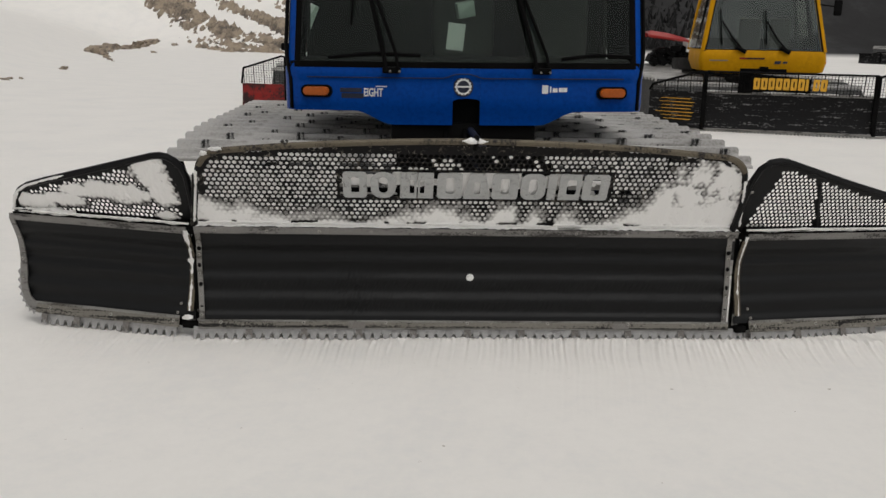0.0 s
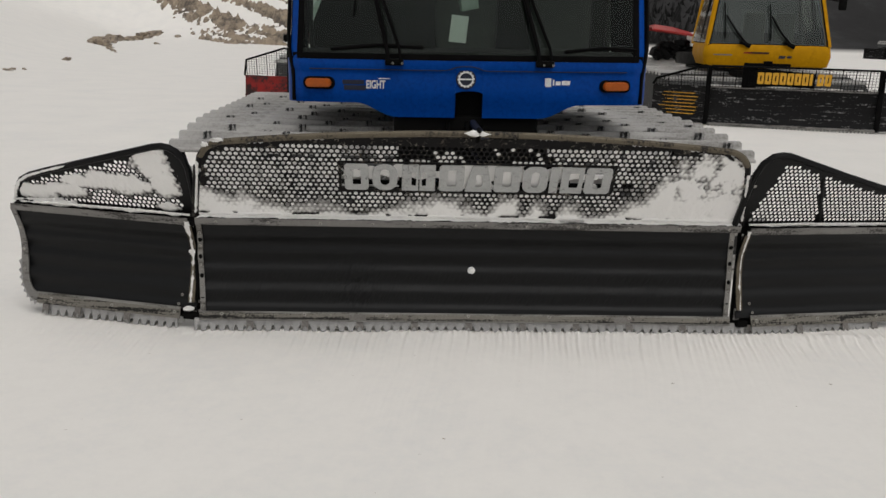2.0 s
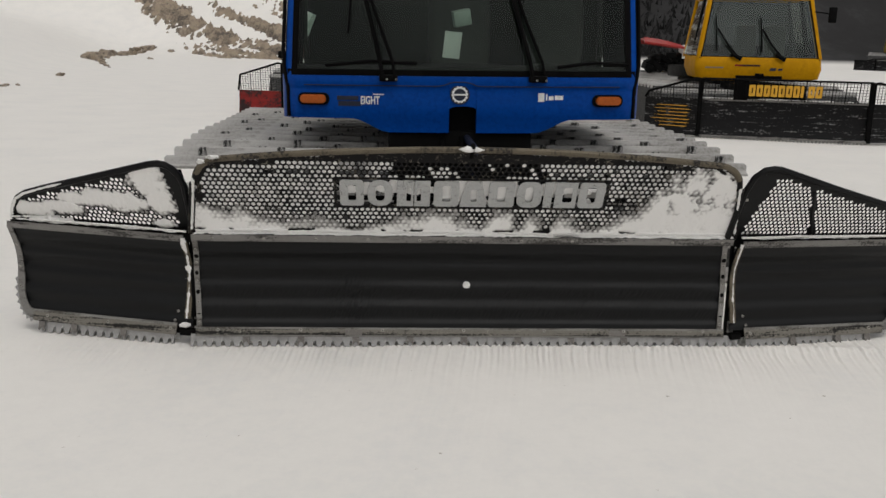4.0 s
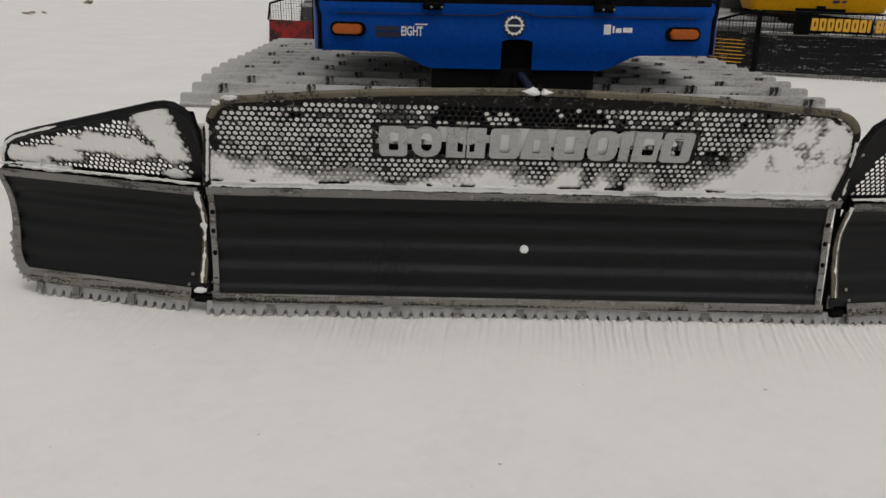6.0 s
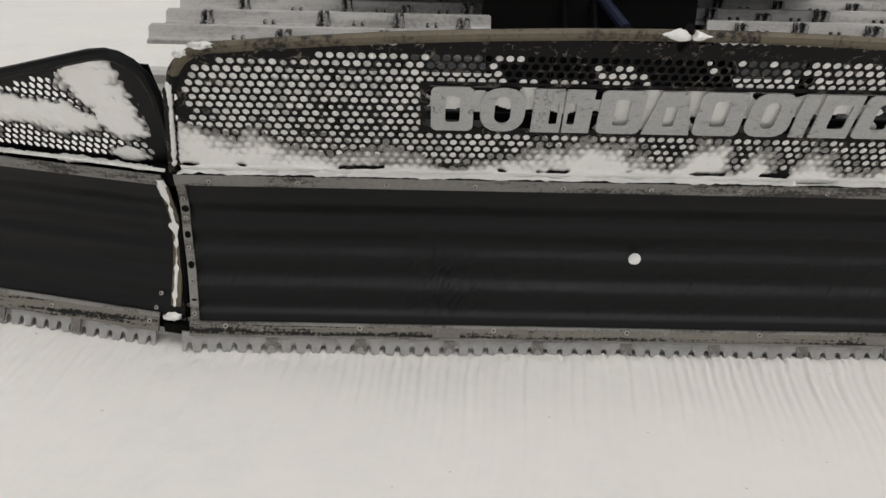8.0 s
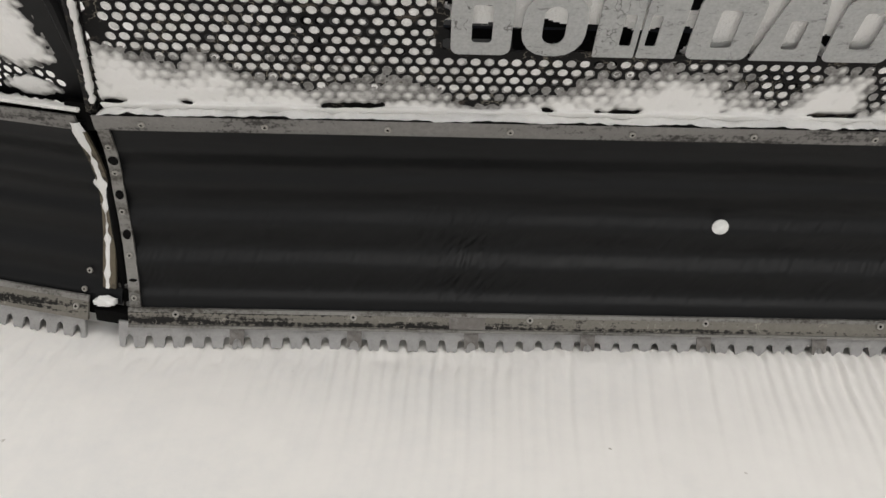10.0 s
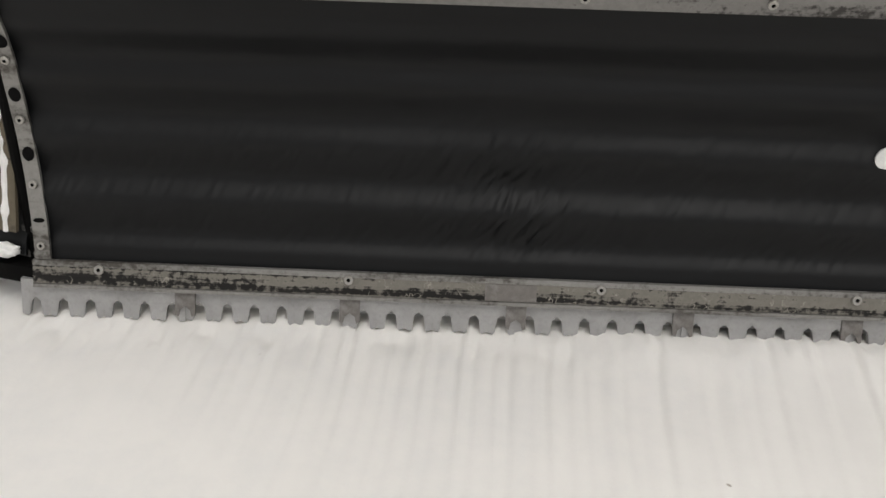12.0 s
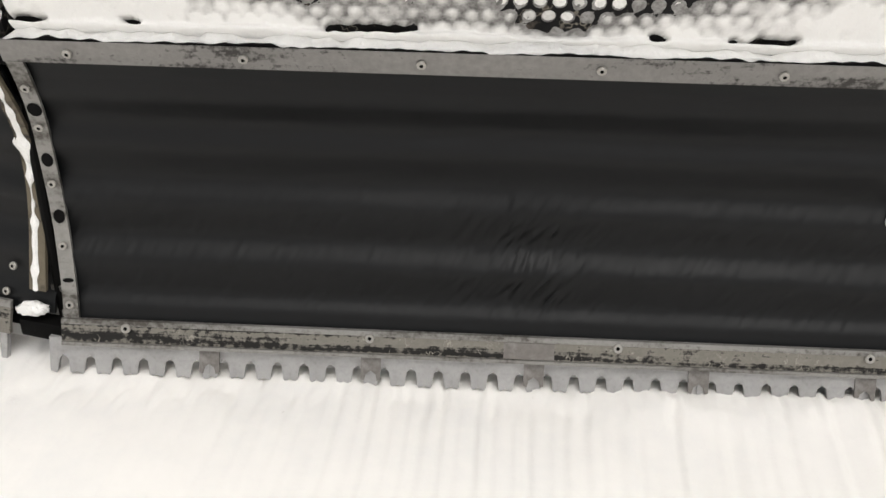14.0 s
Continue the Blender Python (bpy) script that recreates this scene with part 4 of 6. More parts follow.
def pack_left(u, z):
    t = max(1 - math.hypot((u - a) / b, (z - c) / d) for a, c, b, d in HEAPS) - 0.04
    t += 0.30 * noise.noise((u * 9, z * 12, 12)) + 0.28 * noise.noise((u * 22, z * 26, 15)) + 0.16 * noise.noise((u * 55, z * 60, 18)) + 0.18 * (lattice(u, z, -0.19, 0.74, 0.033, 0.86) - 0.4)
    t -= 0.8 * smooth01(z, wing_crown(u) - 0.05, wing_crown(u) - 0.01) * (1 - 0.8 * smooth01(u, 0.85, 1.0))
    return 0.055 * min(t, 0.34 + 0.15 * noise.noise((u * 17, z * 17, 7))) + (0.006 * noise.noise((u * 40, z * 42, 9)) + 0.003 * noise.noise((u * 95, z * 95, 5))) * smooth01(t, 0, 0.12)


crust("stuck_snow", PL, lambda z: syl(z) - 0.002, -0.06, 1.16, 0.742, 1.16, 240, 90, pack_left, "lumpy white snow stuck to the wing screen")


def pack_right(u, z):
    t = -0.5 + 0.8 * math.exp(-((u - 0.33) / 0.10) ** 2 - ((z - 0.742) / 0.012) ** 2) + 0.15 * noise.noise((u * 14, z * 14, 3))
    return 0.05 * min(t, 0.4)


crust("stuck_snow", PR, lambda z: syr(z) - 0.03, -0.05, 1.1, 0.70, 0.80, 200, 20, pack_right, "small lump of snow on the wing edge")


def ledge(name, P, u0, u1, z, y0, r, seed, label, gap=0.0):
    """A lumpy roll of snow lying along an edge."""
    bm = bmesh.new()
    n, k = int((u1 - u0) / 0.006), 10
    rings = []
    for i in range(n + 1):
        u = u0 + (u1 - u0) * i / n
        q = r * (0.62 + 0.75 * noise.noise((u * 5, seed, 0)) + 0.5 * noise.noise((u * 19, seed, 3)))
        q = max(0.0008, q - gap * r * max(0, noise.noise((u * 3.1, seed, 8))))
        q *= smooth01(i, -1, 5) * smooth01(n - i, -1, 5)
        ring = []
        for j in range(k):
            c, d = math.cos(2 * math.pi * j / k), math.sin(2 * math.pi * j / k)
            w = q * (1 + 0.75 * noise.noise((u * 34, j * 0.9, seed)) + 0.3 * noise.noise((u * 70, j * 1.7, seed + 5)))
            ring.append(bm.verts.new(P(u, y0 + 1.9 * w * c, z + 0.005 * noise.noise((u * 9, 0.5, seed)) + 0.9 * w * d)))
        rings.append(ring)
    for a, b in zip(rings, rings[1:]):
        for j in range(k):
            bm.faces.new((a[j], a[(j + 1) % k], b[(j + 1) % k], b[j]))
    bm.faces.new(rings[0])
    bm.faces.new(rings[-1])
    ob = new(name, mesh_of(name, bm, CRUST, True, 180))
    return tagged(ob, label, "snow", "", "stuff")


def shelf(name, P, u0, u1, z, front, back, h, seed, label):
    """Snow lying flat on the top of a strip, rounded in front, with a notch here and there."""
    bm = bmesh.new()
    n, k = int((u1 - u0) / 0.006), 9
    rings = []
    for i in range(n + 1):
        u = u0 + (u1 - u0) * i / n
        notch = 1 - 0.85 * smooth01(noise.noise((u * 4.3, seed, 8)) + 0.35 * noise.noise((u * 21, seed, 9)), 0.21, 0.36)
        q = h * (0.8 + 0.55 * noise.noise((u * 4, seed, 0)) + 0.55 * noise.noise((u * 15, seed, 3)) + 0.35 * noise.noise((u * 41, seed, 2))) * notch * smooth01(i, -1, 4) * smooth01(n - i, -1, 4)
        f = front + 0.009 + 0.005 * noise.noise((u * 6, seed, 4)) + 0.003 * noise.noise((u * 27, seed, 5)) + 0.014 * (1 - notch)
        ring = [bm.verts.new(P(u, back, z - 0.004)), bm.verts.new(P(u, f + 0.004, z - 0.004 + 0.003 * noise.noise((u * 11, seed, 6))))]
        for j in range(k):
            c = math.pi / 2 * j / (k - 1)
            w = 1 + 0.22 * noise.noise((u * 34, j * 0.8, seed)) + 0.12 * noise.noise((u * 80, j * 1.5, seed))
            ring.append(bm.verts.new(P(u, f + 0.022 * (1 - math.cos(c) * w), z + q * math.sin(c) * w)))
        ring.append(bm.verts.new(P(u, back, z + q * (1.0 + 0.2 * noise.noise((u * 13, seed, 7))))))
        rings.append(ring)
    m = len(rings[0])
    for a, b in zip(rings, rings[1:]):
        for j in range(m):
            bm.faces.new((a[j], a[(j + 1) % m], b[(j + 1) % m], b[j]))
    bm.faces.new(rings[0])
    bm.faces.new(rings[-1])
    bmesh.ops.recalc_face_normals(bm, faces=bm.faces)
    ob = new(name, mesh_of(name, bm, CRUST, True, 180))
    return tagged(ob, label, "snow", "", "stuff")


shelf("snow_roll", P_centre, -1.59, 1.60, 0.727, board(0.726) - 0.020, 0.004, 0.019, 1.0, "roll of snow lying along the blade edge")
ledge("snow_roll", PL, -0.03, 1.16, 0.733, -0.03, 0.013, 2.0, "roll of snow lying along the wing edge", 0.6)
ledge("snow_roll", PL, 0.72, 1.21, 0.748, -0.03, 0.021, 7.0, "thicker roll of snow on the wing's outer edge", 0.2)
ledge("snow_roll", PR, 0.0, 0.9, 0.726, -0.02, 0.006, 3.0, "thin roll of snow along the wing edge", 0.9)


def cap(name, centre, size, seed, label, rough=0.12, taper=0.0):
    bm = bmesh.new()
    bmesh.ops.create_icosphere(bm, subdivisions=3, radius=1)
    for v in bm.verts:
        v.co.z *= 1 - abs(taper) * smooth01(v.co.x * math.copysign(1, taper), -0.8, 1.0)
        k = 1 + 0.35 * noise.noise(v.co * 1.8 + Vector((seed, 0, 0))) + rough * noise.noise(v.co * 6) + 0.6 * rough * noise.noise(v.co * 13)
        v.co = Vector(centre) + Vector((v.co.x * size[0] * k, v.co.y * size[1] * k, v.co.z * size[2] * k))
    ob = new(name, mesh_of(name, bm, CRUST, True, 180))
    return tagged(ob, label, "snow", "", "stuff")


cap("snow_lump", (-0.052, -0.425, 1.282), (0.040, 0.020, 0.023), 1, "small wedge of snow on the blade rim", 0.2, -0.85)
cap("snow_lump", (0.022, -0.425, 1.280), (0.026, 0.018, 0.017), 2, "small wedge of snow on the blade rim", 0.2, 0.85)
cap("snow_lump", (-1.405, -0.352, 1.212), (0.034, 0.018, 0.010), 3, "small jagged lump of snow on the rim corner", 0.6)
cap("snow_lump", (-1.47, -0.335, 1.185), (0.018, 0.014, 0.012), 9, "small jagged lump of snow on the rim corner", 0.6)
cap("snow_lump", (-1.668, 0.014, 0.160), (0.030, 0.014, 0.015), 4, "snow packed into the hinge foot", 0.25)
cap("snow_lump", (1.672, 0.02, 0.155), (0.02, 0.014, 0.010), 5, "snow packed into the hinge foot", 0.25)


def hinge_snow(P, name, seed, label, wide=1.0, left=False):
    bm = bmesh.new()
    rows = []
    for z in np.linspace(0.2, 0.70, 90):
        a = 0.012 * noise.noise((z * 16, seed, 0))
        w = wide * max(0.0006, 0.009 + 0.020 * noise.noise((z * 9, seed, 4)) + 0.022 * noise.noise((z * 31, seed, 6)) + 0.010 * smooth01(z, 0.52, 0.66))
        u = -0.037 + 0.016 * smooth01(z, 0.5, 0.2) + bow(z, left) + 0.5 * a
        rows.append([P(u - w, board(z) - 0.012, z), P(u - w * 0.5, board(z) - 0.022, z), P(u + w * 0.4, board(z) - 0.021, z), P(u + w, board(z) - 0.012, z)])
    grid(bm, rows)
    tagged(new(name, mesh_of(name, bm, CRUST, True, 180)), label, "snow", "", "stuff")


hinge_snow(PL, "snow_streak", 1.0, "streak of snow on the hinge strip", 1.0, True)
hinge_snow(PR, "snow_streak", 2.0, "thin streak of snow on the hinge strip", 0.5)


def screen_frame(P, y_of, z):
    c = P(0, 0, 0)
    au = (P(1, 0, 0) - c).normalized()
    av = (P(0, y_of(z + 0.1), 0.1) - P(0, y_of(z), 0)).normalized()
    return au, av, (P(0, -1, 0) - c).normalized()


def oval(u, z, a, b, ra, rb):
    return math.exp(-((u - a) / ra) ** 2 - ((z - b) / rb) ** 2)


spots = []
for u, z in screen_holes:
    stir = 0.02 * noise.noise((u * 6, z * 9, 3))
    wander = 0.22 * noise.noise((u * 5, z * 14, 9))
    upper = smooth01(z + stir, 1.085, 1.115) * smooth01(u + wander, -0.84, -0.60)
    bright = max(oval(u, z, -0.525, 1.12, 0.06, 0.08), oval(u, z, -0.145, 1.12, 0.10, 0.05))
    dark = upper * (0.9 * (1 - smooth01(u + wander, 0.08, 0.46)) + 0.25 * (1 - smooth01(u, 0.9, 1.3))) * (1 - bright)
    dark += 0.22 * smooth01(oval(u, z + stir, -1.03, 1.115, 0.20, 0.035), 0.25, 0.6) + 0.8 * oval(u, z, 0.93, 0.945, 0.17, 0.045)
    half = 0.85 * oval(u, z, -1.03, 0.99, 0.22, 0.022) + 0.8 * oval(u, z, -1.03, 1.115, 0.24, 0.04) + 0.55 * oval(u, z, -0.86, 0.90, 0.24, 0.05) + 0.5 * oval(u, z, 0.35, 0.86, 0.5, 0.05) + 0.4 * smooth01(u, 0.3, 0.8) * (1 - smooth01(u, 1.0, 1.2)) + 0.06
    pick = random.random()
    if pick < dark + 0.015:
        continue
    au, av, an = screen_frame(P_centre, screen_y, z)
    an = av.cross(au) if av.cross(au).y < 0 else au.cross(av)
    c, r, sink = P_centre(u, screen_y(z), z), 0.0124 * random.uniform(0.96, 1.04), -0.0015 - 0.0015 * random.random()
    if random.random() < half:
        c = c + av * random.uniform(-0.007, -0.004) + au * random.uniform(-0.004, 0.004)
        r, sink = r * random.uniform(0.62, 0.85), -0.004 - 0.003 * random.random()
    spots.append((c, au, av, an, r, sink))
plug_mesh("packed_snow", spots, "snow packed into the screen's round holes")


def pack_sign(u, z):
    t = 0.5 * noise.noise((u * 7, z * 9, 21)) + 0.25 * noise.noise((u * 15, z * 14, 22)) + 0.45 * math.exp(-((u - 0.05) / 0.25) ** 2) + 0.30 * math.exp(-((z - 1.025) / 0.03) ** 2) - 0.22
    return 0.02 * min(t, 0.5)


crust("stuck_snow", P_centre, lambda z: screen_y(z) + 0.012, -0.75, 0.77, 0.92, 1.085, 300, 40, pack_sign, "snow packed behind the sign bars", 0.0, CRUST)


def rim_snow(points, r, seed, label):
    bm = bmesh.new()
    pts = [Vector(p) for p in points]
    rings = []
    n = 60
    for i in range(n + 1):
        q = i / n * (len(pts) - 1)
        a = min(int(q), len(pts) - 2)
        c = pts[a].lerp(pts[a + 1], q - a)
        w = max(0.001, r * (0.8 + 0.45 * noise.noise((i * 0.23, seed, 0)) + 0.3 * noise.noise((i * 0.9, seed, 1)))) * smooth01(i, -1, 4) * smooth01(n - i, -1, 4)
        rings.append([bm.verts.new(c + Vector((w * math.cos(2 * math.pi * k / 7), -0.8 * w * abs(math.sin(2 * math.pi * k / 7)), w * math.sin(2 * math.pi * k / 7) * 0.6))) for k in range(7)])
    for a, b in zip(rings, rings[1:]):
        for k in range(7):
            bm.faces.new((a[k], a[(k + 1) % 7], b[(k + 1) % 7], b[k]))
    tagged(new("rim_snow", mesh_of("rim_snow", bm, CRUST, True, 180)), label, "snow", "", "stuff")


rim_snow([(-side_x(z) + 0.006, screen_y(z) - 0.016, z) for z in np.linspace(0.75, 1.10, 8)], 0.013, 1.0, "frost and snow along the screen's end rim")
rim_snow([(side_x(z) - 0.008, screen_y(z) - 0.016, z) for z in np.linspace(0.75, 1.08, 8)], 0.012, 2.0, "frost and snow along the screen's end rim")

rim_snow([PL(u, syl(z) - 0.02, z) for u, z in ((1.185, 0.75), (1.16, 0.80), (1.10, 0.865), (1.02, 0.905), (0.88, 0.945), (0.7, 0.99))], 0.014, 3.0, "snow along the wing's outer rim")

# -- tracks --
def track_path(n):
    """The loop of a track in the y-z plane: points and headings at even steps."""
    pts = []
    c0, r0 = (1.62, 0.50), 0.42
    c1, r1 = (5.6, 0.53), 0.45
    for a in np.linspace(-90, -250, 24):
        pts.append((c0[0] + r0 * math.cos(radians(a)), c0[1] + r0 * math.sin(radians(a))))
    for y, z in ((1.75, 0.925), (2.1, 0.955), (2.5, 0.975), (3.2, 0.982), (4.2, 0.985), (5.2, 0.985)):
        pts.append((y, z))
    for a in np.linspace(90, -90, 20):
        pts.append((c1[0] + r1 * math.cos(radians(a)), c1[1] + r1 * math.sin(radians(a))))
    pts.append((5.2, 0.08))
    pts.append(pts[0])
    p = np.array(pts)
    seg = np.hypot(*np.diff(p, axis=0).T)
    s = np.concatenate([[0], np.cumsum(seg)])
    out = []
    for d in np.arange(n) * s[-1] / n:
        y, z = np.interp(d, s, p[:, 0]), np.interp(d, s, p[:, 1])
        e = 0.06
        y2, z2 = np.interp((d + e) % s[-1], s, p[:, 0]), np.interp((d + e) % s[-1], s, p[:, 1])
        y1, z1 = np.interp((d - e) % s[-1], s, p[:, 0]), np.interp((d - e) % s[-1], s, p[:, 1])
        out.append((y, z, math.atan2(z2 - z1, y2 - y1)))
    return out


def bar_mesh(length):
    """An aluminium grouser bar with a raised blade and tapered ends, along x from 0."""
    bm = bmesh.new()
    sec = [(-0.07, 0.0), (-0.066, 0.018), (-0.03, 0.026), (-0.014, 0.078), (0.006, 0.082), (0.022, 0.03), (0.06, 0.02), (0.066, 0.0)]
    rings = []
    for x, k in ((0.0, 0.86), (0.012, 1.0), (0.06, 1), (length * 0.5, 1), (length - 0.06, 1), (length - 0.012, 1.0), (length, 0.88)):
        rings.append([bm.verts.new((x, a, b * k)) for a, b in sec])
    for r, q in zip(rings, rings[1:]):
        for i in range(len(sec)):
            j = (i + 1) % len(sec)
            bm.faces.new((r[i], r[j], q[j], q[i]))
    bm.faces.new(rings[0])
    bm.faces.new(rings[-1])
    return mesh_of("grouser_bar", bm, GROUSER)


def clip_mesh():
    bm = bmesh.new()
    box(bm, -0.035, -0.008, -0.05, 0.03, 0.0, 0.062, 0.004)
    box(bm, 0.008, 0.035, -0.05, 0.03, 0.0, 0.062, 0.004)
    box(bm, -0.045, 0.045, -0.06, 0.05, 0.0, 0.03, 0.004)
    return mesh_of("track_clip", bm, CLIP)


def nut_mesh():
    bm = bmesh.new()
    box(bm, -0.010, 0.010, -0.052, -0.020, 0.018, 0.040, 0.003)
    return mesh_of("track_nut", bm, CLIP)


bars, short_bars, clips, nuts = bar_mesh(1.68), bar_mesh(1.57), clip_mesh(), nut_mesh()
N_BARS = 34
CX = 0.12
for s in (-1, 1):
    loop = track_path(120)
    bm = bmesh.new()
    for x0, x1 in ((0.60, 0.98), (1.06, 1.44), (1.52, 1.98)):
        inner, outer = [], []
        for y, z, a in loop + loop[:1]:
            n = Vector((0, math.sin(a), -math.cos(a)))
            p = Vector((0, y, z))
            outer.append(p)
            inner.append(p + n * 0.02)
        a0 = [[bm.verts.new(Vector((CX + s * x0, 0, 0)) + p), bm.verts.new(Vector((CX + s * x1, 0, 0)) + p)] for p in outer[:-1]]
        b0 = [[bm.verts.new(Vector((CX + s * x0, 0, 0)) + p), bm.verts.new(Vector((CX + s * x1, 0, 0)) + p)] for p in inner[:-1]]
        k = len(a0)
        for i in range(k):
            j = (i + 1) % k
            bm.faces.new((a0[i][0], a0[i][1], a0[j][1], a0[j][0]))
            bm.faces.new((b0[i][1], b0[i][0], b0[j][0], b0[j][1]))
            bm.faces.new((a0[i][0], a0[j][0], b0[j][0], b0[i][0]))
            bm.faces.new((a0[j][1], a0[i][1], b0[i][1], b0[j][1]))
    track = part("track", bm, BELT, groomer, "wide track with frosted aluminium bars")
    for i, (y, z, a) in enumerate(track_path(N_BARS)):
        x0 = CX + (s * 0.56 if s > 0 else -0.56 - 1.68)
        flip = Matrix.Rotation(a + math.pi, 4, "X") if math.cos(a) < 0 else Matrix.Rotation(a, 4, "X")
        up = Vector((0, -math.sin(a), math.cos(a)))
        m = Matrix.Translation((x0 + random.uniform(-0.012, 0.012), y, z)) @ Matrix.Rotation(a, 4, "X")
        same_mesh("grouser_bar", short_bars if s > 0 else bars, track, m)
        if z > 0.5:
            for c in ((0.66, 0.98, 1.30, 1.86), (0.82, 1.12, 1.58), (0.72, 1.02, 1.42, 2.0))[i % 3]:
                same_mesh("track_clip", clips, track, Matrix.Translation((CX + s * c, y, z)) @ Matrix.Rotation(a, 4, "X") @ pose(random.uniform(-0.03, 0.03), -0.035, 0) @ Matrix.Diagonal((random.uniform(0.65, 1.05), 0.95, random.uniform(1.0, 1.5), 1)))
        if z > 0.5:
            for c in ((0.80, 1.14, 1.60), (0.66, 0.95, 1.36, 1.80), (0.86, 1.24, 1.70))[i % 3]:
                for d in (-0.022, 0.022):
                    same_mesh("track_nut", nuts, track, Matrix.Translation((CX + s * c + d, y, z)) @ Matrix.Rotation(a, 4, "X"))
    for y, r in ((1.72, 0.38), (2.7, 0.33), (3.6, 0.33), (4.5, 0.33), (5.6, 0.40)):
        for xx in (1.0, 1.5):
            bm = bmesh.new()
            prism(bm, [(y + r * math.cos(t), (0.5 if r > 0.35 else 0.43) + r * math.sin(t)) for t in np.linspace(0, 2 * math.pi, 25)[:-1]], 0.14, lambda a, b, d: Vector((CX + s * (xx + d), a, b)))
            part("road_wheel", bm, FRAMEBLACK, track, "black rubber road wheel")

for name, b, label in (("chassis", (CX - 0.5, CX + 0.5, 2.02, 6.2, 0.36, 1.12), "greasy black chassis"),
                       ("push_beam", (CX - 0.30, CX - 0.16, 0.12, 1.9, 0.45, 0.62), "black push beam"),
                       ("push_beam", (CX + 0.16, CX + 0.30, 0.12, 1.9, 0.45, 0.62), "black push beam"),
                       ("cross_beam", (CX - 0.5, CX + 0.5, 0.45, 0.6, 0.40, 0.70), "black cross beam"),
                       ("front_plate", (CX - 0.60, CX + 0.52, 1.88, 2.0, 0.36, 1.17), "black front plate")):
    bm = bmesh.new()
    box(bm, *b, 0.02)
    part(name, bm, FRAMEBLACK, groomer, label)
for x, z in ((-0.05, 0.95), (0.10, 0.98), (0.22, 0.9)):
    bm = bmesh.new()
    sweep(bm, [(x, 2.0, 1.2), (x - 0.02, 1.7, z), (x + 0.1, 0.9, z - 0.15), (x, 0.2, 0.8)], 0.018, 0.018, 8)
    part("hydraulic_hose", bm, BLACK, groomer, "black hydraulic hose")
bm = bmesh.new()
sweep(bm, [(CX - 0.02, 2.0, 1.16), (CX + 0.10, 1.62, 1.0)], 0.03, 0.03, 10)
part("lift_cylinder", bm, INKBLACK, groomer, "dark blue hydraulic ram")

# -- cab --
MC = Matrix.Translation((0.092, 1.80, 1.262)) @ Matrix.Rotation(radians(-1.0), 4, "Z") @ Matrix.Rotation(radians(-0.6), 4, "Y")


def plan(s, inset=0.0):
    """The cab's outline in plan: s runs along the front from the middle, then round the corner and back."""
    w, r, bow = 1.40 - inset, 0.16, 0.10
    k = -1 if s < 0 else 1
    s = abs(s)
    front = w - r
    if s < front:
        return k * s, inset + bow * (s / front) ** 2
    s -= front
    arc = r * math.pi / 2
    if s < arc:
        a = s / r
        return k * (front + r * math.sin(a)), inset + bow + r * (1 - math.cos(a))
    return k * w, inset + bow + r + (s - arc)


def skirt(x):
    """Height of the blue panel's lower edge over the cab's base."""
    a = abs(x)
    if a < 0.105:
        return 0.10 - 0.02 * (a / 0.105) ** 4
    return -0.105 + 0.105 * smooth01(a, 0.56, 0.86)


ends = 1.24 + 0.251
S = sorted(set([round(v, 4) for v in np.concatenate([np.linspace(-ends - 1.55, -ends, 10), np.linspace(-ends, -1.24, 10), np.linspace(-1.24, -0.11, 40), [-0.1055, -0.1045], np.linspace(-0.1, 0.1, 9), [0.1045, 0.1055], np.linspace(0.11, 1.24, 40), np.linspace(1.24, ends, 10), np.linspace(ends, ends + 1.55, 10)])]))
bm = bmesh.new()
rows = []
for t in np.linspace(0, 1, 12):
    row = []
    for s in S:
        x, y = plan(s)
        z0 = skirt(x) if abs(s) < 1.24 else 0.0
        z = z0 + (0.325 - z0) * t
        bulge = 0.035 * smooth01(0.09 - z, 0, 0.2) - 0.012 * smooth01(z, 0.245, 0.255)
        row.append(MC @ Vector((x, y + bulge, z)))
    rows.append(row)
grid(bm, rows, (0, 0.03, 0))
cab = part("cab_shell", bm, BLUE, groomer, "glossy blue lower cab panel")
# black hollow behind the notch and the cab floor
bm = bmesh.new()
box(bm, -1.33, 1.33, 0.2, 1.7, 0.02, 0.06, 0.0, MC)
box(bm, -0.3, 0.3, 0.12, 0.3, -0.2, 0.22, 0.0, MC)
part("cab_floor", bm, BLACK, cab, "black cab floor")
# window gaskets, pillars, roof
def band(z0, z1, s0, s1, proud, lean=0.0, inset=0.0, k=40, thick=0.02):
    bm = bmesh.new()
    rows = []
    for z in (z0, z1):
        row = []
        for s in np.linspace(s0, s1, k):
            x, y = plan(s, inset)
            row.append(MC @ Vector((x * (1 - lean * (z - 0.32) * 0.35), y - proud + lean * (z - 0.32), z)))
        rows.append(row)
    return grid(bm, rows, (0, thick, 0))
LEANB = 0.10
part("window_gasket", band(0.318, 0.372, -1.36, 1.36, 0.006), BLACK, cab, "black rubber window gasket")
TOP = 1.52
WINDSHIELD = part("windshield", band(0.365, TOP, -1.285, 1.285, 0.0, LEANB, 0.0, 40, 0.006), GLASS, cab, "large tinted windshield")
WINDSHIELD.visible_shadow = False
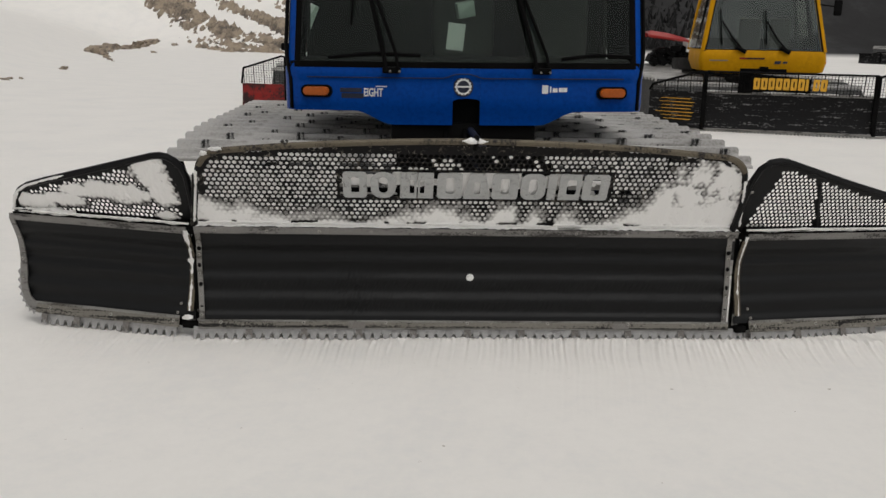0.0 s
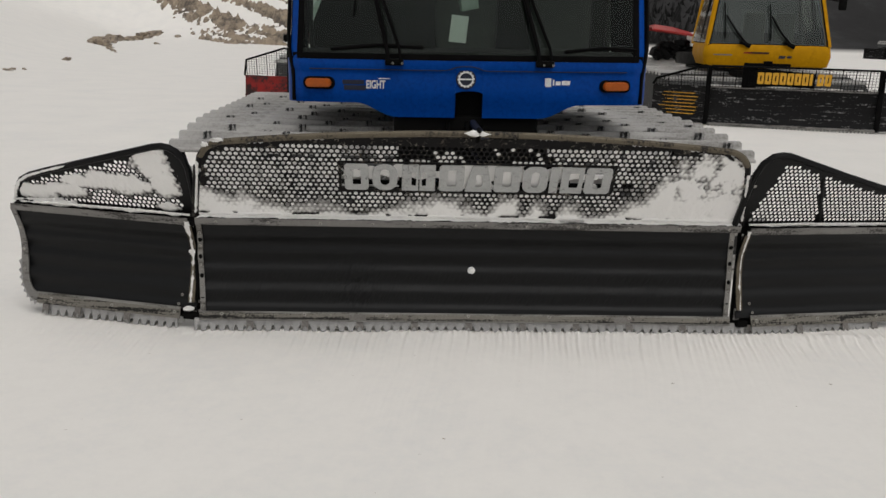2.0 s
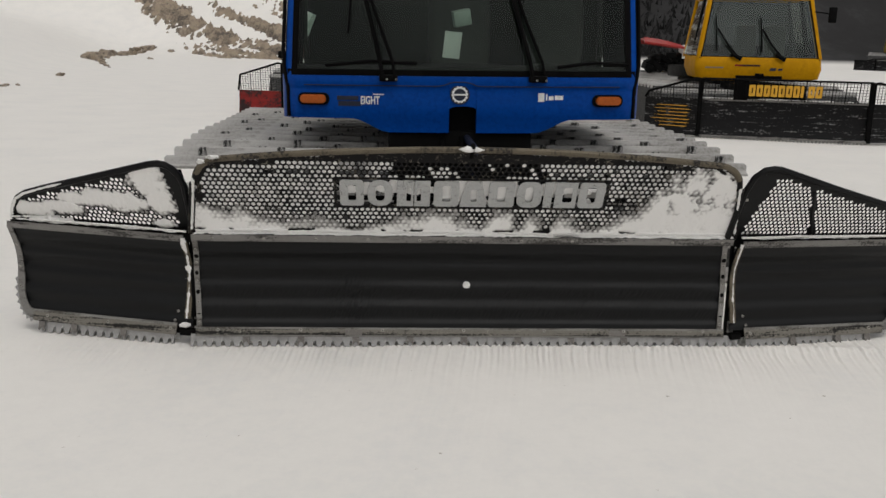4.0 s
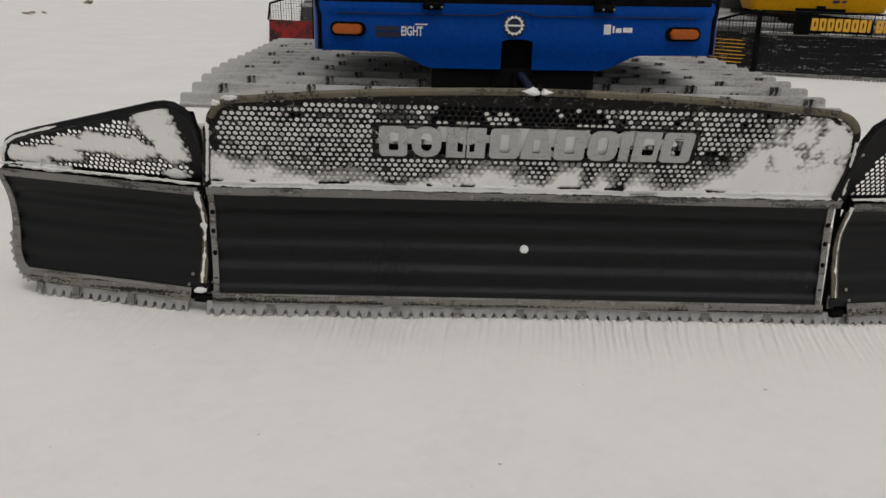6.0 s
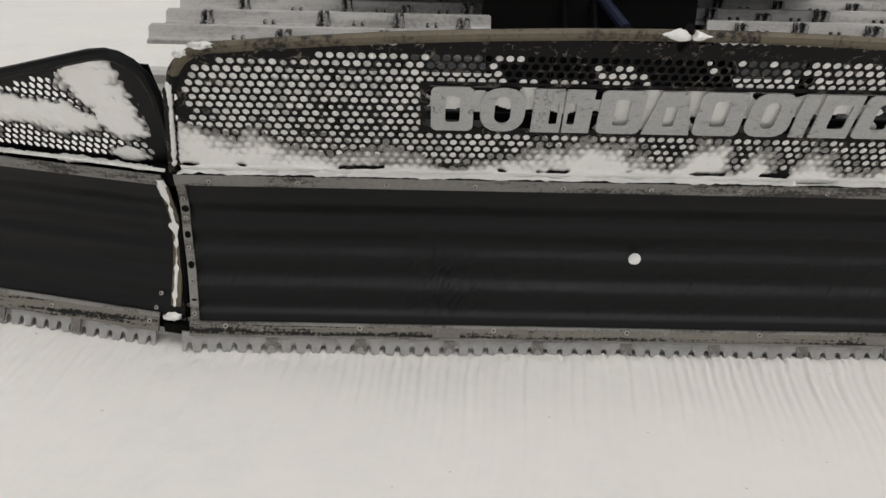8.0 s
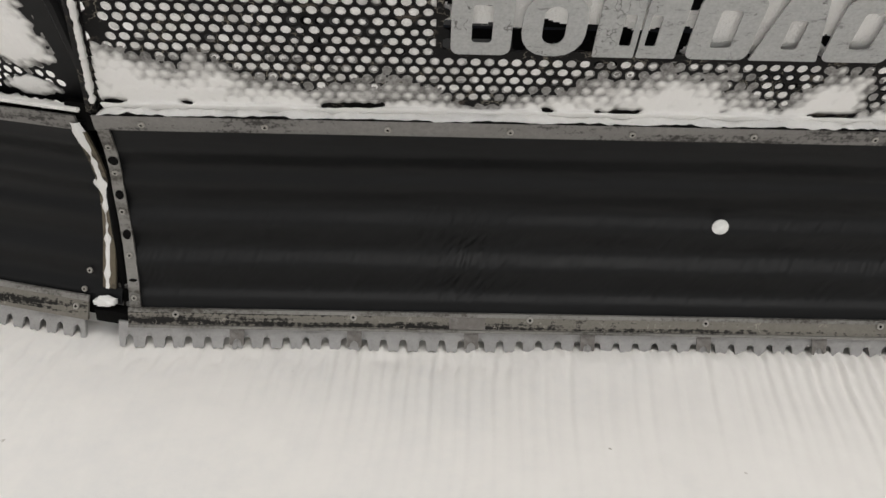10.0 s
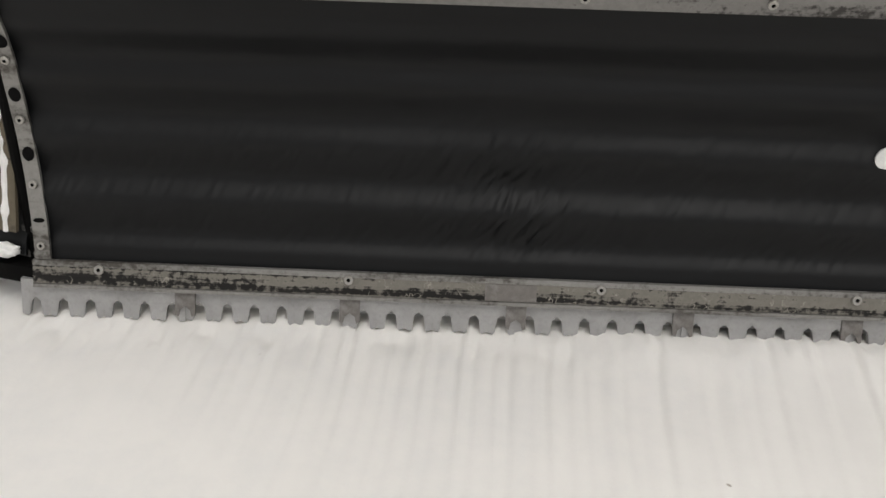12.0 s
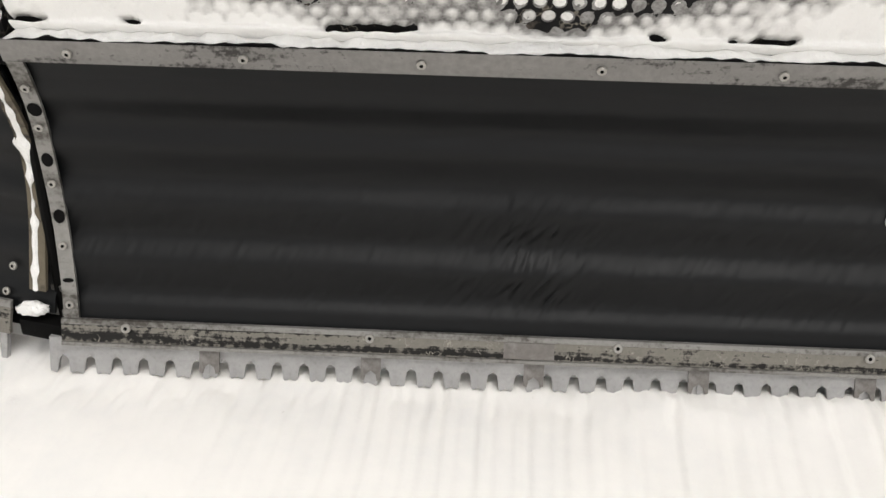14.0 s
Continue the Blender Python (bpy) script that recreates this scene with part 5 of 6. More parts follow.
for s in (-1, 1):
    part("window_gasket", band(0.33, TOP, *sorted((s * 1.27, s * 1.325)), 0.004, LEANB, 0, 4), BLACK, cab, "black rubber window gasket")
    part("pillar", band(0.322, TOP, *sorted((s * 1.322, s * 1.385)), 0.006, LEANB, 0, 8), BLUE, cab, "blue cab pillar")
    bm = bmesh.new()
    pts = []
    for z in np.linspace(0.01, TOP, 20):
        x, y = plan(s * (1.355 + 0.055 * smooth01(z, 0.2, 0.5)))
        pts.append(MC @ Vector((x * (1 - LEANB * (z - 0.32) * 0.35 * (z > 0.32)) + s * 0.012 * smooth01(z, 0.2, 0.5), y + LEANB * max(0, z - 0.32) - 0.012 * smooth01(z, 0.15, 0.4), z)))
    sweep(bm, pts, 0.016, 0.02, 8, (0, 1, 0))
    part("door_edge", bm, BLACK, cab, "black door seal")
    part("side_window", band(0.36, TOP, *sorted((s * 1.40, s * 2.85)), 0.0, LEANB, 0.0, 12, 0.006), DARKGLASS, cab, "tinted side window").visible_shadow = False
    bm = bmesh.new()
    xx = s * 1.39
    box(bm, min(xx, xx - s * 0.05), max(xx, xx - s * 0.05), 1.64, 1.76, 0.30, TOP, 0.01, MC)
    part("rear_pillar", bm, CABIN, cab, "dark rear cab pillar")
    # lamp by the door
    bm = bmesh.new()
    box(bm, s * 1.41 - 0.05, s * 1.41 + 0.05, 0.42, 0.5, 0.44, 0.50, 0.015, MC)
    part("step_lamp", bm, BLACK, cab, "small black lamp on the door edge")
bm = bmesh.new()
rows = []
for z, g in ((TOP - 0.01, 0.0), (TOP + 0.05, -0.03), (TOP + 0.11, 0.02), (TOP + 0.13, 0.12)):
    ring = []
    for s in np.linspace(-2.9, 2.9, 60):
        x, y = plan(s, g)
        ring.append(MC @ Vector((x * 0.96, y + 0.12, z)))
    rows.append(ring)
rows.append([MC @ Vector((0.3 * math.copysign(min(1, abs(s)), s), 0.9, TOP + 0.14)) for s in np.linspace(-2.9, 2.9, 60)])
grid(bm, rows, (0, 0, -0.02))
part("roof", bm, BLUE, cab, "blue cab roof")
bm = bmesh.new()
box(bm, -1.385, 1.385, 1.70, 1.76, 0.0, TOP + 0.02, 0.01, MC)
part("rear_wall", bm, CABIN, cab, "dark rear wall of the cab")
# wipers: blade, arm and pivot
for x0, x1, low in ((-0.61, -0.80, 0.64), (0.53, 0.30, 0.90)):
    bm = bmesh.new()
    def W(x, z, p=0.03):
        xx, y = plan(x)
        return MC @ Vector((xx, y - p + LEANB * max(0, z - 0.32), z))
    sweep(bm, [W(x0, 0.31, 0.05), W(x0 - 0.02, 0.42, 0.05), W((x0 + x1) / 2, 0.75, 0.06), W(x1, 1.12, 0.04)], 0.018, 0.014, 6, (0, 1, 0))
    sweep(bm, [W(x0 + 0.09, 0.31, 0.05), W(x0 + 0.075, 0.42, 0.05), W((x0 + x1) / 2 + 0.05, 0.75, 0.05), W(x1 + 0.02, 1.12, 0.04)], 0.013, 0.011, 6, (0, 1, 0))
    wiper = part("wiper", bm, BLACK, cab, "black double-arm wiper")
    bm = bmesh.new()
    box(bm, x0 - 0.03, x0 + 0.11, plan(x0)[1] - 0.06, plan(x0)[1] - 0.0, 0.285, 0.335, 0.012, MC)
    part("wiper_pivot", bm, BLACK, cab, "black wiper pivot")
    for dx in (0.03, 0.10):
        same_mesh("pivot_nut", bolt_small, cab, MC @ pose(x0 + dx, plan(x0)[1] - 0.062, 0.302))
    bm = bmesh.new()
    sweep(bm, [W(x1 - 0.08, low, 0.02), W(x1 - 0.02, 1.25, 0.02)], 0.008, 0.016, 6, (0, 1, 0))
    part("wiper_blade", bm, BLACK, cab, "black rubber wiper blade")
for x0, x1 in ((-1.05, -0.35), (0.72, 1.28)):
    bm = bmesh.new()
    def W2(x, z):
        xx, y = plan(x)
        return MC @ Vector((xx, y - 0.012, z))
    sweep(bm, [W2(x0, 0.40), W2((x0 + x1) / 2, 0.435), W2(x1, 0.42)], 0.016, 0.014, 6)
    part("wiper_blade", bm, BLACK, cab, "black rubber wiper blade lying low")
# seam of the front panel, arched over the emblem
bm = bmesh.new()
seam = []
for x in np.linspace(-1.22, 1.22, 60):
    z = 0.252 + 0.032 * math.exp(-((x + 0.025) / 0.11) ** 4)
    seam.append(MC @ Vector((x, plan(x)[1] - 0.001 - 0.012 * smooth01(z, 0.245, 0.255), z)))
sweep(bm, seam, 0.004, 0.004, 6)
part("panel_seam", bm, INKBLACK, cab, "dark seam across the blue panel")
# turn signals
for x in (-1.145, 1.128):
    bm = bmesh.new()
    y = plan(x)[1]
    tw = math.atan(2 * 0.10 * x / 1.24 ** 2)
    m = MC @ pose(x, y - 0.006, 0.147) @ Matrix.Rotation(tw, 4, "Z")
    prism(bm, rounded(-0.122, 0.122, -0.047, 0.047, 0.044, 7), -0.042, lambda a, b, d: m @ Vector((a, -0.012 - d, b)))
    sig = part("turn_signal", bm, BLACK, cab, "black signal housing")
    bm = bmesh.new()
    prism(bm, rounded(-0.10, 0.10, -0.033, 0.033, 0.0325, 7), 0.022, lambda a, b, d: m @ Vector((a, -0.012 - d, b)))
    prism(bm, rounded(-0.092, 0.092, -0.026, 0.026, 0.0255, 7), 0.008, lambda a, b, d: m @ Vector((a, -0.034 - d, b)))
    part("signal_lens", bm, AMBER, cab, "amber plastic lens")
# emblem: a plain toothed ring
def ring_shape(bm, r0, r1, teeth, depth, m):
    n = teeth * 4
    rings = []
    for r, d in ((r0, 0), (r0, -depth), (None, -depth), (None, 0)):
        ring = []
        for k in range(n):
            q = r if r is not None else (r1 if k % 4 in (0, 1) else r1 * 0.88)
            a = 2 * math.pi * k / n
            ring.append(bm.verts.new(m @ Vector((q * math.cos(a), d, q * math.sin(a)))))
        rings.append(ring)
    for a, b in zip(rings, rings[1:]):
        for k in range(n):
            bm.faces.new((a[k], a[(k + 1) % n], b[(k + 1) % n], b[k]))
    return bm
m = MC @ pose(-0.025, -0.004, 0.190) @ Matrix.Scale(0.86, 4)
bm = bmesh.new()
prism(bm, [(0.088 * math.cos(t), 0.088 * math.sin(t)) for t in np.linspace(0, 2 * math.pi, 29)[:-1]], 0.006, lambda a, b, d: m @ Vector((a, d - 0.003, b)))
part("emblem_disc", bm, INKBLACK, cab, "dark round emblem ground")
bm = bmesh.new()
ring_shape(bm, 0.054, 0.076, 14, 0.004, m @ pose(0, -0.004, 0))
box(bm, -0.07, 0.07, -0.009, -0.003, -0.007, 0.007, 0, m)
part("emblem", bm, WHITE, cab, "plain white toothed ring emblem")


def bars_on(name, material, spots, label):
    bm = bmesh.new()
    for x0, x1, z0, z1 in spots:
        k = max(2, int((x1 - x0) / 0.04))
        xs = np.linspace(x0, x1, k)
        grid(bm, [[MC @ Vector((x, plan(x)[1] - 0.004 - 0.012 * smooth01(z, 0.245, 0.255), z)) for x in xs] for z in (z0, z1)], (0, 0.003, 0))
    part(name, bm, material, cab, label)


bars_on("lettering", INKBLACK, [(-0.965, -0.80, 0.140, 0.172), (-0.955, -0.785, 0.096, 0.132), (-0.78, -0.70, 0.165, 0.171)], "dark printed bars")
bars_on("lettering", WHITE, [(-0.69, -0.605, 0.182, 0.190)], "small white printed bar")
bars_on("lettering", WHITE, [(0.580, 0.628, 0.140, 0.205), (0.640, 0.652, 0.150, 0.196), (0.662, 0.700, 0.152, 0.182), (0.710, 0.775, 0.154, 0.186)], "white printed bars")


def word(text, x, z, size, material):
    cu = bpy.data.curves.new("word", "FONT")
    cu.body, cu.size, cu.extrude, cu.offset = text, size, 0.001, 0.002
    tmp = new("word", cu)
    me = bpy.data.meshes.new_from_object(tmp.evaluated_get(bpy.context.evaluated_depsgraph_get()))
    bpy.data.objects.remove(tmp)
    me.materials.append(material)
    y = plan(x + 0.1)[1]
    tw = math.atan(2 * 0.10 * (x + 0.1) / 1.24 ** 2)
    same_mesh("lettering", me, cab, MC @ pose(x, plan(x)[1] - 0.006, z) @ Matrix.Rotation(tw, 4, "Z") @ pose(0, 0, 0, 90) @ Matrix.Diagonal((0.62, 1, 1, 1)), "white printed word")


word("EIGHT", -0.785, 0.112, 0.085, WHITE)
# inside of the cab
bm = bmesh.new()
rows = []
for y, z in ((0.16, 0.30), (0.18, 0.37), (0.32, 0.40), (0.48, 0.36), (0.50, 0.1)):
    rows.append([MC @ Vector((x, y + 0.05 * (x / 1.2) ** 2, z + 0.02 * math.exp(-(x / 0.4) ** 2))) for x in np.linspace(-1.3, 1.3, 24)])
grid(bm, rows, (0, 0.02, -0.02))
part("dashboard", bm, CABIN, cab, "dark dashboard")


def seat(x, y):
    bm = bmesh.new()
    for cx, cy, cz, sx_, sy_, sz_ in ((x, y, 0.32, 0.28, 0.27, 0.09), (x, y + 0.27, 0.68, 0.27, 0.09, 0.42), (x, y + 0.3, 1.14, 0.15, 0.06, 0.1)):
        k0 = len(bm.verts)
        out = bmesh.ops.create_icosphere(bm, subdivisions=4, radius=1)
        for v in out["verts"]:
            c = v.co
            v.co = MC @ Vector((cx + sx_ * math.copysign(abs(c.x) ** 0.55, c.x), cy + sy_ * math.copysign(abs(c.y) ** 0.6, c.y), cz + sz_ * math.copysign(abs(c.z) ** 0.55, c.z)))
    part("seat", bm, SEAT, cab, "grey cloth cab seat")


seat(0.02, 0.85)
seat(0.85, 0.95)
bm = bmesh.new()
box(bm, -0.065, 0.065, 0, 0.004, -0.10, 0.10, 0, MC @ pose(-0.085, 0.055, 0.56, 6, 6, 0))
part("paper_card", bm, PAPER, cab, "pale paper card behind the windshield")
bm = bmesh.new()
box(bm, -0.07, 0.07, 0, 0.06, -0.06, 0.06, 0.008, MC @ pose(0.0, 0.16, 0.76, 10, -12, 15))
part("sun_sensor", bm, GREENBOX, cab, "pale green box behind the windshield")
bm = bmesh.new()
prism(bm, [(0, 0), (0.07, 0.17), (0.005, 0.2)], 0.004, lambda a, b, d: MC @ Vector((-1.19 + a, 0.14 + d, 0.60 + b)))
part("sticker", bm, GREENBOX, cab, "pale sticker in the windshield corner")

# ---- the other machines ----
def far_groomer(m, paint, wing_paint, label, blade_turn, cab_at, cab_turn, mark, half=1.6, top=0.80, crest=1.22):
    """A groomer seen from afar: blade with guard, cab, tracks; m stands on the snow under the blade's middle."""
    g = thing("snow_groomer", m, label, "snow groomer", "parked groomers")
    MB = m @ Matrix.Rotation(radians(blade_turn), 4, "Z")

    def prof(z):
        return 0.10 * math.sin(math.pi * min(1, max(0, (z - 0.05) / 0.9))) ** 0.8 - 0.05

    def panel(x0, x1, back):
        rows = []
        for z in np.linspace(0.05, top, 14):
            row = []
            for k in np.linspace(0, 1, 10):
                x = x0 + (x1 - x0) * k
                row.append(MB @ Vector((x, prof(z) + back * k + 0.008 * math.sin(z * 40), z)))
            rows.append(row)
        bm = bmesh.new()
        grid(bm, rows, MB.to_3x3() @ Vector((0, 0.05, 0)))
        return bm

    blade = part("blade", panel(-half, half, 0), GUARD, g, "dark dirty ribbed blade")
    if mark:
        bm = bmesh.new()
        for k in range(46):
            x = -half + 0.04 + 3.1 * k / 46 + random.uniform(-0.03, 0.03)
            r = 0.028 * max(0.0, 0.35 + noise.noise((x * 2.2, 5, 1)) + 0.5 * noise.noise((x * 7, 5, 2)))
            if r > 0.006:
                sweep(bm, [MB @ Vector((x - 0.05, prof(top) - 0.02, top + 0.028)), MB @ Vector((x, prof(top) - 0.03, top + 0.032)), MB @ Vector((x + 0.05, prof(top) - 0.02, top + 0.028))], r, r * 0.8, 6)
        tagged(part("edge_snow", bm, CRUST, blade, "crumbs of snow on the blade's top edge"), kind="stuff")
    for z, h in ((0.05, 0.05), (top, 0.05)):
        bm = bmesh.new()
        box(bm, -half, half, prof(z) - 0.02, prof(z) + 0.06, z - h / 2, z + h / 2, 0.006, MB)
        part("blade_edge", bm, STEEL, blade, "worn steel edge")
    bm = bmesh.new()
    for k in range(int(half * 2 / 0.07)):
        x = -half + 0.035 + 0.07 * k
        prism(bm, [(x - 0.02, 0.03), (x + 0.02, 0.03), (x + 0.012, -0.03), (x - 0.012, -0.03)], 0.02, lambda a, b, d: MB @ Vector((a, prof(0.05) - 0.01 + d, b)))
    tagged(part("blade_teeth", bm, TOOTH, blade, "small steel teeth"), kind="stuff")

    def guard_at(x, z, x0):
        return MB @ Vector((x, -0.05 - 0.35 * (z - top), z))

    bm = bmesh.new()
    tops = [(-half, top), (-half, crest), (half, crest), (half, top)]
    for a, b in zip(tops, tops[1:]):
        sweep(bm, [guard_at(*a, 0), guard_at(*b, 0)], 0.024, 0.024, 6, (0, 1, 0))
    guard = part("blade_guard", bm, BLACK, blade, "black guard frame")
    bm = bmesh.new()
    for k in range(1, int(half * 2 / 0.062)):
        x = -half + 0.062 * k
        sweep(bm, [guard_at(x, top, 0), guard_at(x, crest, 0)], 0.005 if k % 4 else 0.013, 0.005, 4, (0, 1, 0))
    for z in np.arange(top + 0.05, crest, 0.055):
        sweep(bm, [guard_at(-half, z, 0), guard_at(half, z, 0)], 0.005, 0.005, 4, (0, 1, 0))
    tagged(part("guard_mesh", bm, BLACK, blade, "black wire mesh"), kind="stuff")
    for s in (-1, 1):
        bm = panel(s * (half + 0.06), s * (half + 1.15), 0.42)
        w = part("blade_wing", bm, wing_paint, g, "hinged blade wing")
        def wg(u, z):
            return MB @ Vector((s * (half + 0.06 + u), 0.42 * u / 1.09 - 0.05 - 0.3 * (z - top), z))
        bm = bmesh.new()
        pts = [wg(0.0, top), wg(-0.02, crest - 0.02), wg(0.06, crest), wg(1.02, crest - 0.3), wg(1.09, top)]
        for a, b in zip(pts, pts[1:]):
            sweep(bm, [a, b], 0.026, 0.026, 6, (0, 1, 0))
        part("wing_guard", bm, BLACK, w, "black wing guard frame")
        bm = bmesh.new()
        for k in range(1, 17):
            u = 0.064 * k
            sweep(bm, [wg(u, top), wg(u, crest - 0.29 * u)], 0.005 if k % 4 else 0.012, 0.005, 4, (0, 1, 0))
        for z in np.arange(top + 0.05, crest - 0.02, 0.055):
            u1 = min(1.06, max(0.05, (crest - z) / 0.29))
            sweep(bm, [wg(0, z), wg(u1, z)], 0.005, 0.005, 4, (0, 1, 0))
        tagged(part("guard_mesh", bm, BLACK, w, "black wire mesh"), kind="stuff")
        bm = bmesh.new()
        box(bm, s * (half + 0.03) - 0.05, s * (half + 0.03) + 0.05, -0.06, 0.06, 0.03, crest, 0.01, MB)
        part("hinge_post", bm, BLACK, w, "black hinge post")
    if mark:
        for k in range(10):
            x = -0.70 + 0.14 * k
            w = 0.115 if k != 7 else 0.05
            slotted_plate("sign_plate", rounded(x, x + w, 0.89, 1.12, 0.02), [rounded(x + 0.38 * w, x + 0.64 * w, 0.95, 1.06, 0.008)] if k != 7 else [], 0.02,
                          lambda a, b, d: guard_at(a, b, 0) + Vector((0, d - 0.035, 0)), YELLOWMARK, blade, "plain yellow slotted plate")
        bm = bmesh.new()
        grid(bm, [[guard_at(x, z, 0) + Vector((0, -0.008, 0)) for x in (-0.76, -0.06)] for z in (0.85, 1.16)], (0, 0.006, 0))
        part("sign_ground", bm, BLACK, blade, "black board behind the yellow plates")
        for k in range(7):
            bm = bmesh.new()
            u, z = 0.25 + 0.05 * (k % 3), 0.22 + 0.07 * k
            x0, x1 = -(half + 0.06 + u + 0.52 + 0.04 * (k % 4)), -(half + 0.06 + u - 0.08 * (k % 3))
            prism(bm, [(x0 + 0.1 * (k % 2), z - 0.004), (x1, z - 0.009), (x1 + 0.05, z + 0.006), (x0, z + 0.004)], 0.01, lambda a, b, d: MB @ Vector((a, prof(b) + 0.42 * (-a - half - 0.06) / 1.09 - 0.012 + d, b)))
            part("paint_streak", bm, YELLOWMARK, blade, "worn yellow paint streak")
        bm = bmesh.new()
        rows = [[guard_at(x, z, 0) + Vector((0, 0.02, 0)) for x in (-0.98, -0.70)] for z in (top, crest)]
        grid(bm, rows, (0, 0.01, 0))
        part("rubber_flap", bm, BLACK, blade, "black rubber flap")
    # cab
    M2 = m @ pose(*cab_at) @ Matrix.Rotation(radians(cab_turn), 4, "Z")

    def ring(z, wf, wr, yf, yr, r=0.14, n=6):
        pts = []
        for cx, cy, a0 in ((wf - r, yf + r, -90), (wr - r, yr - r, 0), (-wr + r, yr - r, 90), (-wf + r, yf + r, 180)):
            for k in range(n):
                a = radians(a0 + 90 * k / (n - 1))
                pts.append(M2 @ Vector((cx + r * math.cos(a), cy + r * math.sin(a), z)))
        return pts + pts[:1]

    bm = bmesh.new()
    grid(bm, [ring(-0.02, 0.95, 0.9, 0.12, 1.5), ring(0.04, 1.35, 1.2, 0.03, 1.6), ring(0.25, 1.40, 1.28, 0.0, 1.65), ring(0.46, 1.38, 1.28, 0.02, 1.65), ring(0.50, 1.36, 1.27, 0.05, 1.64)])
    shell = part("cab_shell", bm, paint, g, "painted lower cab panel")
    bm = bmesh.new()
    grid(bm, [ring(1.73, 1.13, 1.1, 0.29, 1.6), ring(1.80, 1.17, 1.14, 0.23, 1.64), ring(1.94, 1.13, 1.1, 0.29, 1.6), ring(1.98, 0.8, 0.8, 0.5, 1.4), ring(1.98, 0.2, 0.2, 0.8, 1.2)])
    part("roof", bm, paint, shell, "painted cab roof")
    corners = ((-1.36, 0.06, -1.13, 0.30), (1.36, 0.06, 1.13, 0.30), (-1.3, 1.6, -1.10, 1.55), (1.3, 1.6, 1.10, 1.55), (-1.33, 0.75, -1.11, 0.81), (1.33, 0.75, 1.11, 0.81))
    for k, (x0, y0, x1, y1) in enumerate(corners):
        bm = bmesh.new()
        sweep(bm, [M2 @ Vector((x0 * 0.97, y0 + 0.03, 0.47)), M2 @ Vector((x1 * 0.97, y1 + 0.03, 1.76))], 0.06 if k < 2 else 0.04, 0.06, 8, (0, 1, 0))
        part("pillar", bm, (paint, paint, paint, CABIN, BLACK, BLACK)[k], shell, ("painted cab pillar", "dark cab pillar")[k > 2])
    def quad(name, pts, mat_, thick, lab):
        bm = bmesh.new()
        grid(bm, [[M2 @ Vector(pts[0]), M2 @ Vector(pts[1])], [M2 @ Vector(pts[2]), M2 @ Vector(pts[3])]], M2.to_3x3() @ Vector(thick))
        return part(name, bm, mat_, shell, lab)
    quad("windshield", ((-1.28, 0.05, 0.50), (1.28, 0.05, 0.50), (-1.05, 0.29, 1.73), (1.05, 0.29, 1.73)), FARGLASS, (0, 0.01, 0), "tinted windshield").visible_shadow = False
    quad("window_gasket", ((-1.32, 0.035, 0.455), (1.32, 0.035, 0.455), (-1.31, 0.045, 0.505), (1.31, 0.045, 0.505)), BLACK, (0, 0.02, 0), "black gasket")
    for s in (-1, 1):
        quad("window_gasket", ((s * 1.315, 0.04, 0.50), (s * 1.265, 0.04, 0.50), (s * 1.085, 0.28, 1.73), (s * 1.04, 0.28, 1.73)), BLACK, (0, 0.015, 0), "black gasket")
        quad("side_window", ((s * 1.33, 0.14, 0.52), (s * 1.30, 1.56, 0.52), (s * 1.10, 0.37, 1.72), (s * 1.07, 1.5, 1.72)), GLASS, (-s * 0.01, 0, 0), "tinted side window").visible_shadow = False
        if s > 0:
            bm = bmesh.new()
            box(bm, 1.44, 1.62, 0.1, 0.16, 1.26, 1.6, 0.03, M2)
            sweep(bm, [M2 @ Vector((1.15, 0.25, 1.5)), M2 @ Vector((1.5, 0.13, 1.45))], 0.015, 0.015, 6)
            part("mirror", bm, BLACK, shell, "black wing mirror")
    for x0, x1, x2 in ((-0.72, -0.95, -0.98), (0.24, 0.02, 0.0)):
        bm = bmesh.new()
        sweep(bm, [M2 @ Vector((x0 + 0.25, -0.03, 0.48)), M2 @ Vector((x0, 0.02, 0.75)), M2 @ Vector((x1, 0.1, 1.1))], 0.022, 0.02, 6, (0, 1, 0))
        sweep(bm, [M2 @ Vector((x2 + 0.03, 0.03, 0.62)), M2 @ Vector((x2 - 0.02, 0.14, 1.35))], 0.018, 0.012, 6, (0, 1, 0))
        sweep(bm, [M2 @ Vector((x0 + 0.3, -0.02, 0.45)), M2 @ Vector((x0 + 0.08, -0.02, 0.56))], 0.05, 0.03, 6, (0, 1, 0))
        part("wiper", bm, BLACK, shell, "black wiper")
    for x0, x1, z0, z1, mt in ((0.22, 0.36, 0.21, 0.27, INKBLACK), (0.40, 0.5, 0.22, 0.265, INKBLACK), (-0.55, 0.0, 0.30, 0.335, RED), (-1.2, -0.8, 0.25, 0.275, DARKSTEEL)):
        if mark:
            quad("lettering", ((x0, -0.004, z0), (x1, -0.004, z0), (x0 + 0.02, -0.002, z1), (x1 + 0.02, -0.002, z1)), mt, (0, 0.003, 0), "printed bar")
    bm = bmesh.new()
    box(bm, -0.5, 0.5, -0.05, 0.06, 0.02, 0.10, 0.01, M2)
    box(bm, -0.09, 0.09, -0.07, 0.0, 0.08, 0.15, 0.01, M2)
    part("step_plate", bm, BLACK, shell, "black step plate")
    bm = bmesh.new()
    box(bm, -1.2, 1.2, 1.45, 1.52, 0.1, 0.75, 0.0, M2)
    box(bm, -1.2, 1.2, 0.15, 0.4, 0.3, 0.52, 0.03, M2)
    part("cab_lining", bm, CABIN, shell, "dark cab lining")
